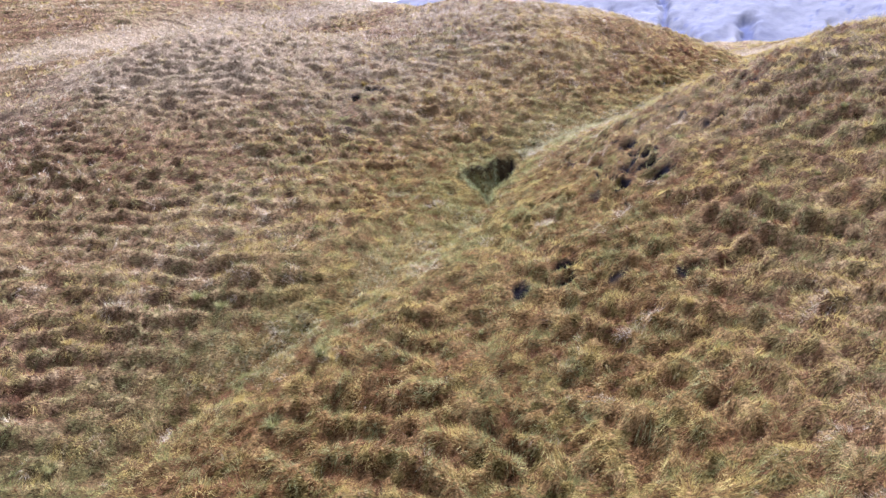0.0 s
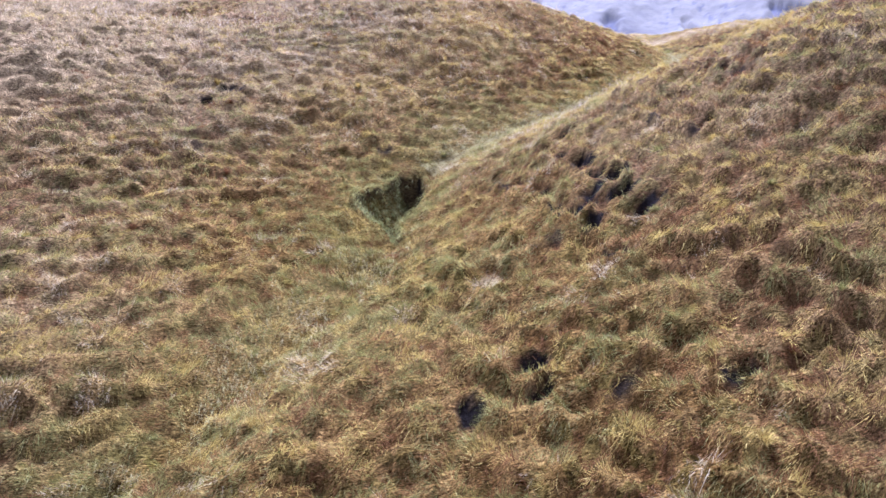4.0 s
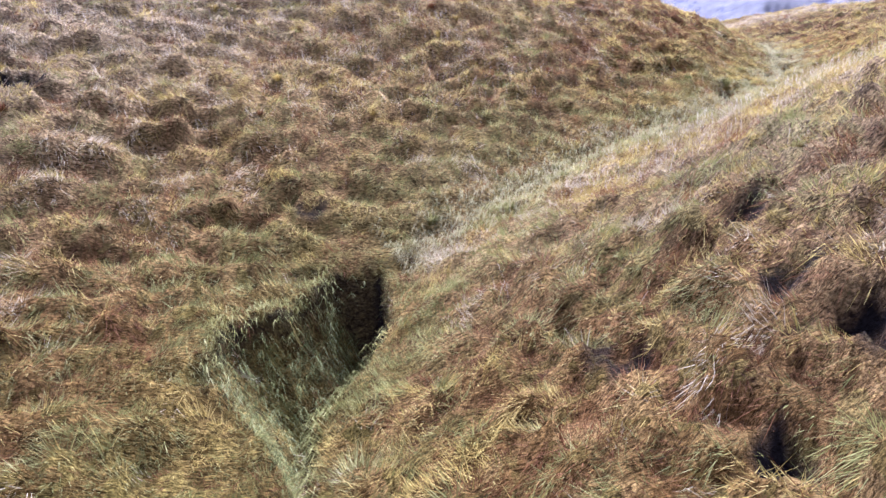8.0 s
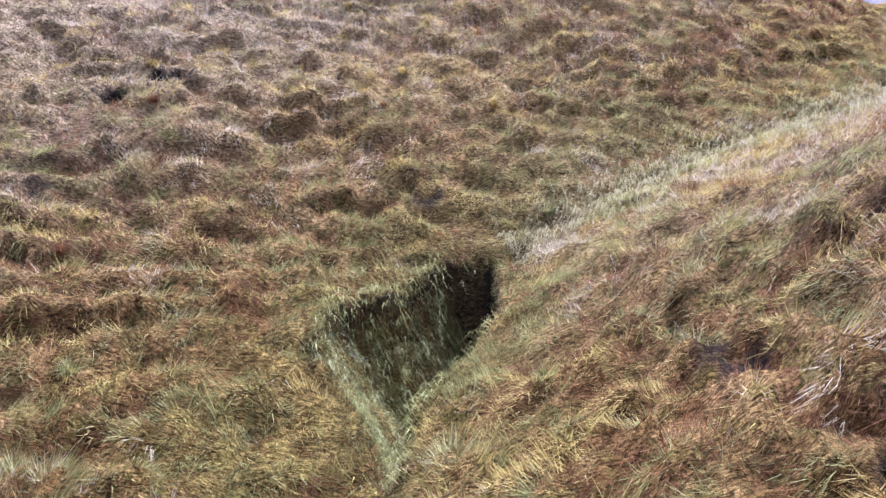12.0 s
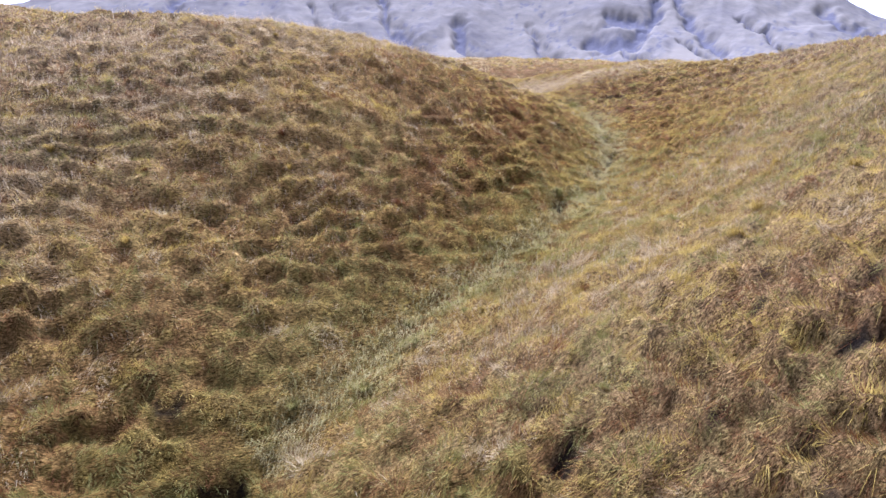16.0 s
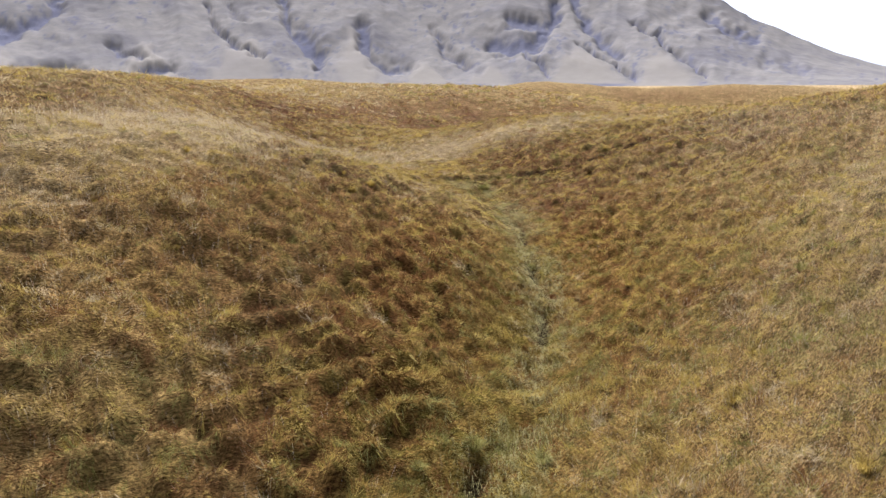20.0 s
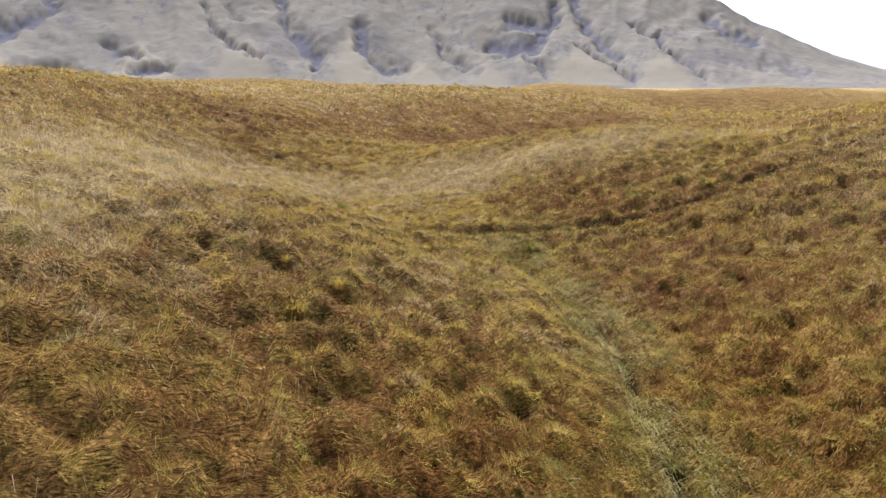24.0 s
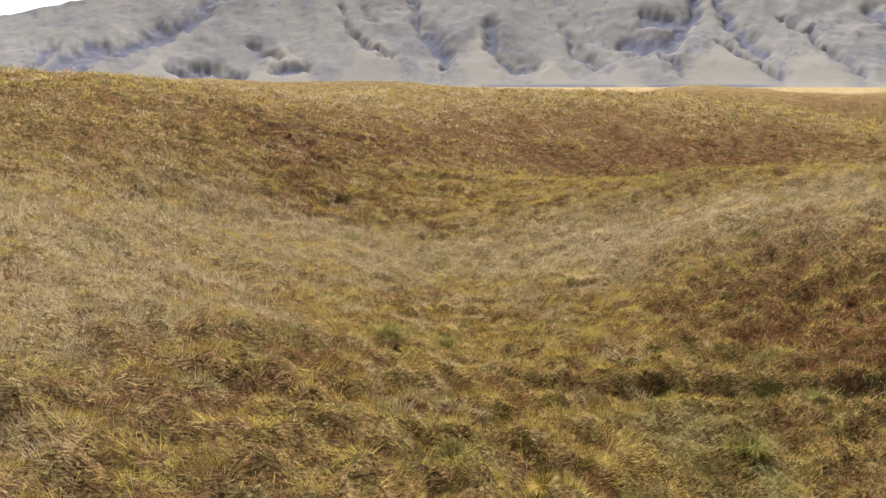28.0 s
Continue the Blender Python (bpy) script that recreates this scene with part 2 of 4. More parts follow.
def land(x, y):
    """The smooth lie of the land on a grid of x columns and y rows."""
    gx, gy = np.meshgrid(x, y)
    bell = lambda v, at, width: np.exp(-((v[:, None] - at[None, :]) ** 2) / (2 * width * width))  # noqa: E731
    h = BASE[0] + BASE[1] * np.tanh(gx / 80) + BASE[2] * np.tanh(gy / 80)
    sx, sy = -32 + 16.0 * np.arange(8), -8 + 16.0 * np.arange(9)
    h += bell(y, sy, 13.0) @ np.array(SWELLS).reshape(9, 8) @ bell(x, sx, 13.0).T
    kx, ky = -10 + 6.0 * np.arange(7), 8 + 6.0 * np.arange(8)
    h += bell(y, ky, 4.6) @ np.array(KNOLLS).reshape(8, 7) @ bell(x, kx, 4.6).T
    d, _, _ = line_distance(gx, gy, GULLY)
    h += BASE[3] * np.exp(-d / 2.5)
    far = np.hypot(gx - 18, gy - 40)
    rise = smooth(62, 150, far)
    plain = 8.5 + 0.0045 * np.clip(far, 0, 1500) * smooth(-400, 200, gy) - 12 * smooth(100, -300, gy + 0.4 * gx)
    return h * (1 - rise) + plain * rise, gx, gy


def axis(lo, hi, step, far):
    """Even steps from lo to hi, then ever longer ones out to far on both sides."""
    core = np.arange(lo, hi + step / 2, step)
    grow, s = [], step
    while sum(grow) < far:
        s = min(s * 1.1, 160)
        grow.append(s)
    g = np.cumsum(grow)
    return np.concatenate([lo - g[::-1], core, core[-1] + g])


XS, YS = axis(-13.0, 29.0, 0.096, 3200), axis(6.0, 60.0, 0.096, 3200)
H, GX, GY = land(XS, YS)
DX, DY = np.gradient(H, XS, axis=1), np.gradient(H, YS, axis=0)
SLOPE = np.hypot(DX, DY)
BEND = -(np.gradient(DX, XS, axis=1) + np.gradient(DY, YS, axis=0))       # over 0 where the land is domed
GULLY_D, GULLY_S, GULLY_SIDE = line_distance(GX, GY, GULLY)
FAR = np.hypot(GX - 12, GY - 28)

# Wet, dry and rusty ground.
DRY = smooth(0.0, 0.075, BEND + 0.0) * smooth(9, 22, GY) * smooth(160, 70, FAR)
N1, N2, N3 = value_noise(GX / 3.1, GY / 3.1, 1), value_noise(GX / 1.1, GY / 1.1, 2), value_noise(GX / 9.0, GY / 9.0, 3)
ACROSS = GULLY_D * GULLY_SIDE
GREENNESS = np.clip(0.85 * np.exp(-(((ACROSS - 0.6) / 1.1) ** 2)) * (0.3 + N1) + 0.75 * smooth(0.55, 0.85, 0.6 * N1 + 0.4 * N3) * smooth(22, 6, GULLY_D) * 0.6, 0, 1)
RUSTY = np.clip(smooth(0.4, 0.75, 0.5 * N3 + 0.3 * N1 + 0.2 * N2) * smooth(0.08, 0.3, SLOPE), 0, 1)

# Browner, richer thatch along the valley floor: clear near tone set against the slopes' painted haze.
MIDST = [(-1.0, 4.0), (1.5, 16.0), (4.0, 24.0), (13.0, 35.0), (20.0, 47.0)]
d, _, _ = line_distance(GX, GY, MIDST)
FLOOR = smooth(8.5, 3.5, d) * smooth(40, 36, GY) * (1 - 0.6 * smooth(3.5, 6.0, GX) * smooth(26, 22, GY))
GREENNESS = np.clip(GREENNESS + 0.24 * FLOOR * (0.25 + N2) * smooth(34, 28, GY), 0, 1)
RUSTY = np.clip(RUSTY + 0.55 * FLOOR * (0.3 + N1), 0, 1)

# Redder ground on a few drier faces, greener ground where water stands.
REDDER, GREENER = np.zeros_like(H), np.zeros_like(H)
for x, y, size in ((9.5, 35.5, 1.8), (11.6, 36.6, 1.2), (8.0, 33.8, 1.5), (6.4, 30.6, 1.4), (21.8, 44.6, 2.0), (20.5, 40.6, 1.7), (19.3, 38.9, 1.5), (8.2, 19.6, 1.4),):
    REDDER = np.maximum(REDDER, np.exp(-((GX - x) ** 2 + (GY - y) ** 2) / (size * size)))
for x, y, size in ((15.6, 35.8, 0.7), (15.2, 42.6, 0.5), (18.2, 42.9, 0.7), (18.9, 42.5, 0.8), (1.0, 19.0, 1.1), (0.6, 17.0, 1.4), (4.3, 25.6, 0.8), (12.0, 30.6, 0.9), (13.3, 32.6, 0.8), (10.6, 29.5, 0.9), (13.0, 31.0, 0.7), (18.7, 43.9, 0.5), (20.0, 43.6, 0.4)):
    GREENER = np.maximum(GREENER, np.exp(-((GX - x) ** 2 + (GY - y) ** 2) / (size * size)))
GREENNESS = np.clip(GREENNESS * (1 - 0.8 * smooth(32, 37, GY)) + 0.55 * GREENER + 0.45 * np.exp(-((ACROSS / 0.6) ** 2)) * smooth(32, 35, GY) * smooth(45, 43, GY), 0, 1)
RUSTY = np.clip(RUSTY + 0.9 * REDDER * (0.5 + N2), 0, 1)
# Darker heath in long bands on the far plain.
RUSTY = np.maximum(RUSTY * smooth(150, 80, FAR), 0.4 * smooth(0.5, 0.62, value_noise(GX / 170, GY / 45, 4)) * smooth(70, 140, FAR))


def tussocks(u, v, seed):
    """Uneven mounds packed side by side, with narrow creases between them: 1 on top, 0 in the creases. Also a random height each."""
    iu, iv = np.floor(u), np.floor(v)
    best, own = np.full(u.shape, 9.0), np.zeros(u.shape)
    for du in (-1, 0, 1):
        for dv in (-1, 0, 1):
            cu, cv = iu + du, iv + dv
            pu, pv = cu + 0.1 + 0.8 * hashed(cu, cv, seed), cv + 0.1 + 0.8 * hashed(cu, cv, seed + 1)
            d2 = (u - pu) ** 2 + (v - pv) ** 2
            near = d2 < best
            best, own = np.where(near, d2, best), np.where(near, hashed(cu, cv, seed + 2), own)
    return 0.5 * smooth(0.6, 0.1, best) + 0.5 * np.clip(1 - 1.5 * best, 0, 1), own


# The smooth pale shoulder that falls to the stream bed, and the pale band over the saddle.
SHOULDER = smooth(-0.2, -1.0, ACROSS) * smooth(-7.0, -3.5, ACROSS) * smooth(20.0, 24.0, GY) * smooth(33, 27, GY)
d, _, _ = line_distance(GX, GY, [(7.0, 40.5), (8.4, 43.0), (9.8, 45.0), (11.6, 47.6), (14.8, 50.2), (17.4, 50.8), (20.3, 50.0), (23.2, 48.2), (26.5, 47.0), (31.0, 46.0)])
ridge, _, _ = line_distance(GX, GY, [(-21.0, 36.4), (-17.8, 38.5), (-13.3, 44.0), (-8.2, 46.3), (-5.4, 46.8)])
brow, _, _ = line_distance(GX, GY, [(-9.0, 33.5), (-3.0, 36.4), (2.0, 36.8), (5.8, 36.4), (8.2, 39.5), (8.8, 44.0)])
back_, _, _ = line_distance(GX, GY, [(20.0, 31.0), (24.0, 35.0), (28.0, 40.0)])
wide = 1.7 + 0.9 * smooth(17, 12, GX)
BAND = np.clip(np.exp(-((d / wide) ** 2)) * (0.45 + N1) + np.exp(-((ridge / 2.0) ** 2)) + 0.6 * np.exp(-((brow / 1.8) ** 2)) * (0.4 + N1) + 0.3 * np.exp(-((back_ / 2.8) ** 2)) * (0.3 + N1), 0, 1)
# The slope across the bowl, browned to put its shade into the colour.
d, _, _ = line_distance(GX, GY, [(11.0, 57.0), (14.0, 58.8), (18.0, 60.0), (22.0, 62.2), (30.0, 65.0), (38.0, 65.5)])
BROWN_SHADE = np.exp(-((d / 3.2) ** 2)) * (0.3 + 0.9 * N1)
RUSTY = np.clip(RUSTY + 0.5 * BROWN_SHADE, 0, 1)

# The undercut bank and the trodden track that leads off from it.
BANK = [(13.6, 46.6), (15.6, 45.3), (17.5, 44.45), (19.2, 44.1), (20.4, 43.2), (22.0, 42.3), (23.7, 41.85), (26.3, 41.35), (29.5, 41.0), (33.0, 40.8)]
BANK_D, _, BANK_SIDE = line_distance(GX + 0.3 * (value_noise(GX / 0.9, GY / 0.9, 44) - 0.5), GY + 0.3 * (value_noise(GX / 0.9, GY / 0.9, 45) - 0.5), BANK)

# Terracettes trodden along the slopes, hummocks and tufts.
calm = (0.25 + 0.75 * smooth(0.5, 2.0, GULLY_D)) * (0.4 + 0.6 * smooth(0.25, 0.9, BANK_D)) * smooth(120, 45, FAR)
steep = smooth(0.14, 0.36, SLOPE)
upper = smooth(36, 44, GY)                  # the smoother ground round the saddle
ALONG = GX * 0.93 + GY * 0.12
wu, wv = 0.9 * (value_noise(GX / 1.6, GY / 1.6, 5) - 0.5), 0.9 * (value_noise(GX / 2.3, GY / 2.3, 6) - 0.5)
fu, fv = (0.75 * (value_noise(GX / 0.26, GY / 0.22, k) - 0.5) + 0.6 * (value_noise(GX / 0.55, GY / 0.5, k + 2) - 0.5) for k in (15, 16))
lower = smooth(31, 24, GY)                  # the coarser ground below the hill
small, own2 = tussocks(GX / 1.05 + wu + 0.6 * fu, GY / 0.48 + wv + 0.8 * fv, 90)
middle, own4 = tussocks(GX / 0.5 + wv + 0.8 * fu, GY / 0.33 + wu + fv, 99)
tiny, own3 = tussocks(GX / 0.28 + wv + fv, GY / 0.24 + wu + fu, 95)
rough = calm * (1 - 0.3 * upper) * (1 - 0.6 * SHOULDER)
# Treads and risers: the ground goes up in trodden steps, longer than they are high, and broken here and there.
LIFT = 0.27
v = H / LIFT + 1.5 * (value_noise(GX / 2.4, GY / 2.4, 6) - 0.5) + (0.9 - 0.35 * lower) * (value_noise(GX / 0.8, GY / 0.8, 12) - 0.5) + 0.45 * small * own2
step = v - np.floor(v)
worn = smooth(0.2, 0.5, value_noise(ALONG / 2.4, v / 1.4, 13)) * (0.35 + 0.65 * value_noise(ALONG / 0.5, v / 1.7, 14))
STEPS = rough * steep * worn
H = H + STEPS * LIFT * (0.85 + 0.05 * lower) * (1 - 0.6 * smooth(31, 36, GY)) * (smooth(0.0, 0.5, step) - 0.5 - np.clip((step - 0.5) / 0.5, 0, 1))
H = H + rough * (1 - 0.35 * steep) * (0.05 + 0.13 * lower) * (small * (0.2 + 0.8 * own2 ** 1.4) - 0.2)
H = H + calm * (1 - 0.55 * SHOULDER) * (1 - 0.4 * smooth(41, 47, GY)) * (1 - 0.6 * BAND) * (0.17 - 0.03 * lower + 0.07 * smooth(32, 36, GY)) * (middle * (0.15 + 0.85 * own4) - 0.3)
H = H + smooth(90, 50, FAR) * (0.12 + 0.03 * upper + 0.04 * rough) * (1 - 0.35 * smooth(43, 48, GY)) * (tiny * (0.2 + 0.8 * own3) - 0.3)
H = H + calm * 0.3 * (value_noise(GX / 1.9, GY / 1.6, 9) - 0.5)


def spread_out(a, n):
    """The mean over n cells each way."""
    for k in (0, 1):
        pad = [(n + 1, n) if k == m else (0, 0) for m in (0, 1)]
        c = np.cumsum(np.pad(a, pad, mode="edge"), axis=k)
        w = 2 * n + 1
        a = (c[w:] - c[:-w]) / w if k == 0 else (c[:, w:] - c[:, :-w]) / w
    return a


# Living grass on the crowns of the mounds; dead brown thatch on flanks and in creases also paints their shade.
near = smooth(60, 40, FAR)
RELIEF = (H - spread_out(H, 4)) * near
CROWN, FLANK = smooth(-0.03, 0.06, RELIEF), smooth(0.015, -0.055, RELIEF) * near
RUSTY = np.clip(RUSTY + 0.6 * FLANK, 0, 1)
CREASE = np.clip(0.9 * STEPS * np.maximum(smooth(0.16, 0.02, step), smooth(0.92, 1.0, step)) + 0.75 * smooth(-0.02, -0.09, RELIEF) + 0.7 * smooth(0.3, 0.05, tiny) * (0.4 + 0.6 * rough), 0, 1)
SOIL = np.zeros_like(H)


def scar(x, y, long, deep, turn=0.0, wide=0.155):
    """A slipped edge of turf: a bare peat face along the slope, its turf lip hanging over. The hollow's shade is partly
    painted as dark peat.
    """
    global H, SOIL
    i0, i1 = np.searchsorted(XS, (x - 2, x + 2))
    j0, j1 = np.searchsorted(YS, (y - 2, y + 2))
    box = np.s_[j0:j1, i0:i1]
    a = turn + 0.5 * math.sin(3.1 * x + 5.3 * y) * 0.6      # mostly across the valley
    px, py, long = GX[box] - x, GY[box] - y, 0.85 * long
    u, v = px * math.cos(a) + py * math.sin(a), -px * math.sin(a) + py * math.cos(a)
    v = v + 0.2 * (value_noise(GX[box] / 0.3, GY[box] / 0.3, 21) - 0.5) + 0.08 * np.sin(u * 5 + x)
    ragged = 0.35 + 1.1 * value_noise(GX[box] / 0.24, GY[box] / 0.2, 22)
    cut = np.exp(-((u / long) ** 4) - np.where(v > 0, (v / (0.5 * wide)) ** 2, (v / (1.1 * wide)) ** 2)) * np.clip(ragged, 0, 1)
    lip = np.exp(-((u / (1.1 * long)) ** 4) - ((v - 0.9 * wide) / (0.6 * wide)) ** 2)
    H[box] += min(0.6 * deep, 0.17) * (-cut + 0.35 * lip)
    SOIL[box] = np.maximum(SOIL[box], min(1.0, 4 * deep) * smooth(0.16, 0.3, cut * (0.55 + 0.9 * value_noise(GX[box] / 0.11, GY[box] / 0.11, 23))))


# Slipped edges on the near spur, round the trodden slope and by the pit.
SPUR_SCARS = (
    (5.06, 18.95, 0.24, 0.32), (4.95, 18.21, 0.2, 0.28), (5.2, 17.77, 0.3, 0.36), (4.18, 18.87, 0.15, 0.3), (4.72, 17.63, 0.26, 0.3), (5.08, 17.18, 0.28, 0.32), (4.59, 17.32, 0.15, 0.26),
    (4.22, 17.35, 0.22, 0.34), (4.35, 16.68, 0.27, 0.36), (5.22, 16.37, 0.25, 0.34), (4.08, 17.78, 0.18, 0.24), (3.74, 16.8, 0.14, 0.15), (6.44, 18.89, 0.2, 0.16), (6.8, 17.75, 0.3, 0.2),
    (3.93, 20.23, 0.2, 0.18), (3.82, 20.5, 0.18, 0.16), (2.59, 14.23, 0.24, 0.36), (2.54, 13.73, 0.16, 0.3), (1.61, 13.81, 0.2, 0.22), (3.46, 13.18, 0.2, 0.2), (4.3, 15.55, 0.2, 0.2),
    (4.7, 12.66, 0.25, 0.22), (5.03, 19.84, 0.2, 0.2), (5.06, 19.25, 0.2, 0.26), (5.5, 21.8, 0.14, 0.25), (5.32, 20.98, 0.16, 0.2),
)
SLOPE_SCARS = (
    (7.78, 16.22, 0.3, 0.2), (8.55, 11.95, 0.25, 0.3), (8.8, 11.45, 0.22, 0.3), (10.8, 14, 0.3, 0.3), (10.55, 14.85, 0.35, 0.25), (8.54, 20.43, 0.28, 0.3), (8.22, 21.54, 0.3, 0.25),
    (7.59, 21.74, 0.2, 0.22), (7.7, 21.1, 0.18, 0.3), (7.06, 21.2, 0.14, 0.22), (7.73, 19.93, 0.32, 0.36), (8.07, 19.92, 0.26, 0.3), (8.05, 19.3, 0.3, 0.34), (8.1, 18.85, 0.25, 0.34),
    (6.73, 19.41, 0.26, 0.25), (6.39, 20.19, 0.18, 0.28), (6.26, 21.29, 0.16, 0.26), (6.95, 18.8, 0.22, 0.25),
)
BANK_SCARS = (
    (-3.42, 26.57, 0.3, 0.36), (-2.74, 27.25, 0.5, 0.28), (-3.3, 24.2, 0.2, 0.18), (-1.8, 21.8, 0.16, 0.08), (5.68, 31.53, 0.3, 0.1),
    (15.4, 45.15, 0.3, 0.15), (16.4, 45.5, 0.16, 0.1), (1.56, 25.12, 0.25, 0.2), (12.3, 46.4, 0.2, 0.1), (13.3, 46.5, 0.2, 0.1),
)
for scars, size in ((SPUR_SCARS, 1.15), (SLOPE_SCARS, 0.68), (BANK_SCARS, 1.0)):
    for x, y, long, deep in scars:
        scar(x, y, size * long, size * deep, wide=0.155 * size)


PIT_RIGHT = [(2.42, 23.9), (2.33, 22.65), (1.9, 22.05), (1.55, 21.5), (1.5, 20.55)]
PIT_LEFT = [(1.8, 23.95), (1.25, 23.1), (0.68, 22.85), (0.52, 22.1), (0.95, 21.65), (1.2, 21.15), (1.3, 20.55)]


def carve_pit():
    """The washed-out hole in the stream bed: a bare wall on one side and at the back, a mossy bank falling to it, and a slot that drains it."""
    global H, SOIL, GREENNESS, PIT, BANKED
    wx, wy = (0.14 * (value_noise(GX / 0.4, GY / 0.4, k) - 0.5) for k in (31, 32))
    gx, gy = GX + wx, GY + wy
    inside = np.zeros(GX.shape, bool)
    ring = PIT_RIGHT + PIT_LEFT[::-1]
    for (ax, ay), (bx, by) in zip(ring, ring[1:] + ring[:1]):
        cross = (ay > gy) != (by > gy)
        inside ^= cross & (gx < ax + (bx - ax) * (gy - ay) / (by - ay if by != ay else 1e-9))
    right, _, _ = line_distance(gx, gy, PIT_RIGHT)
    left, _, _ = line_distance(gx, gy, PIT_LEFT)
    rear, _, _ = line_distance(gx, gy, [PIT_LEFT[0], PIT_RIGHT[0]])
    share = left / (left + right + 1e-6)
    deep = (0.55 + 0.55 * smooth(20.9, 22.2, GY)) * smooth(20.5, 20.75, GY)
    edge = 0.1 + 0.25 * smooth(22.1, 22.9, GY)
    fall = edge * smooth(0.0, 0.16, left) + (1 - edge) * smooth(0.0, 0.8, share)
    PIT = np.where(inside, deep * fall * smooth(-0.02, 0.11, right) * smooth(0, 0.2, rear), 0.0)
    H = H - PIT
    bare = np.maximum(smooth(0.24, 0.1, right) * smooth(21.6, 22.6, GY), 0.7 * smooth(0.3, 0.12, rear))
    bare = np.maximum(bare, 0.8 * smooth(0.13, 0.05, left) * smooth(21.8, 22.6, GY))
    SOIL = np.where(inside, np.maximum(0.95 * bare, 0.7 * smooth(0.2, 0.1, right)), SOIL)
    BANKED = np.where(inside, (1 - bare) * smooth(0.05, 0.16, right), 0.0)
    GREENNESS = np.where(inside, 0.95, np.maximum(GREENNESS, 0.55 * np.exp(-np.minimum(left, right) / 0.5) * smooth(22.3, 21.3, GY)))


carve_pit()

# The narrow crack of the stream in the upper bed, and the bank where it was undercut.
CRACK = [(10.2, 29.7), (11.4, 30.3), (12.55, 31.05), (13.75, 32.6), (14.6, 33.75), (15.3, 35.0), (16.3, 36.9), (17.3, 38.6), (17.9, 40.6), (18.4, 43.4)]
d, s, _ = line_distance(GX + 0.35 * (value_noise(GX / 0.8, GY / 0.8, 41) - 0.5), GY + 0.35 * (value_noise(GX / 0.8, GY / 0.8, 42) - 0.5), CRACK)
gap = smooth(0.35, 0.6, value_noise(GX / 1.1, GY / 1.1, 43))
cut = np.exp(-((d / 0.13) ** 2)) * gap
H -= 0.2 * cut
SOIL = np.maximum(SOIL, 0.8 * smooth(0.3, 0.8, cut) * (1 - 0.6 * smooth(37, 40, GY)))
d, side = BANK_D, BANK_SIDE
torn = (0.35 + 0.65 * smooth(0.3, 0.6, value_noise(GX / 0.7, GY / 0.7, 47))) * smooth(22.5, 20.5, GX) * smooth(16.4, 17.2, GX)
H += (0.04 + 0.11 * torn) * smooth(-0.12, 0.06, d * side) * np.exp(-d / 1.2) - 0.12 * torn * np.exp(-((d + 0.1 * side) / 0.16) ** 2)
SOIL = np.maximum(SOIL, 0.42 * np.exp(-((d / 0.1) ** 2)) * torn * smooth(0.25, 0.5, value_noise(GX / 0.45, GY / 0.45, 46)))
track = np.exp(-((d / 0.13) ** 2)) * smooth(20.2, 21.4, GX) * smooth(33, 30, GX)
H -= 0.16 * track
SOIL = np.maximum(SOIL, 0.75 * smooth(0.2, 0.6, track) * smooth(0.15, 0.4, value_noise(GX / 0.6, GY / 0.6, 48)))
RUSTY = np.maximum(RUSTY, np.exp(-d / 0.9) * smooth(19.5, 21.5, GX))


def height_at(x, y, grid):
    i = np.clip(np.searchsorted(XS, x) - 1, 0, len(XS) - 2)
    j = np.clip(np.searchsorted(YS, y) - 1, 0, len(YS) - 2)
    u, v = (x - XS[i]) / (XS[i + 1] - XS[i]), (y - YS[j]) / (YS[j + 1] - YS[j])
    return (grid[j, i] * (1 - u) + grid[j, i + 1] * u) * (1 - v) + (grid[j + 1, i] * (1 - u) + grid[j + 1, i + 1] * u) * v


def mesh_from(name, verts, faces, corners):
    """A mesh from numpy arrays; faces all have the same number of corners."""
    me = bpy.data.meshes.new(name)
    me.vertices.add(len(verts))
    me.vertices.foreach_set("co", np.asarray(verts, np.float32).ravel())
    count = len(faces)
    me.loops.add(count * corners)
    me.loops.foreach_set("vertex_index", np.asarray(faces, np.int32).ravel())
    me.polygons.add(count)
    me.polygons.foreach_set("loop_start", np.arange(0, count * corners, corners, dtype=np.int32))
    me.update(calc_edges=True)
    return me


def grid_mesh(name, x, y, z):
    ny, nx = z.shape
    k = np.arange(ny * nx).reshape(ny, nx)
    faces = np.stack([k[:-1, :-1], k[:-1, 1:], k[1:, 1:], k[1:, :-1]], -1).reshape(-1, 4)
    me = mesh_from(name, np.stack([x, y, z], -1).reshape(-1, 3), faces, 4)
    me.polygons.foreach_set("use_smooth", np.ones(len(me.polygons), bool))
    return me


def layer(me, name, values):
    me.attributes.new(name, "FLOAT", "POINT").data.foreach_set("value", np.asarray(values, np.float32).ravel())


ground_mesh = grid_mesh("ground", GX, GY, H)
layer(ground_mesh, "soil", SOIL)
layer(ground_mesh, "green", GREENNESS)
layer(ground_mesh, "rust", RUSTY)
layer(ground_mesh, "rich", FLOOR)
HILL = smooth(22, 28, GY) * smooth(8, 2, GX - 0.4 * (GY - 25)) * smooth(34, 30, GY)        # the hill left of the bed, paled for the haze over it
# Far ground is painted paler with distance, as haze would make it.
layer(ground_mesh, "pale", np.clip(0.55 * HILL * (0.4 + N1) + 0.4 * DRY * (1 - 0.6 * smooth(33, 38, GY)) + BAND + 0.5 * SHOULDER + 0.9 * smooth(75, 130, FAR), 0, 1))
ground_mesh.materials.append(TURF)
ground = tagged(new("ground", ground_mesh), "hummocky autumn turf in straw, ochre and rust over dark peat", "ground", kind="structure")


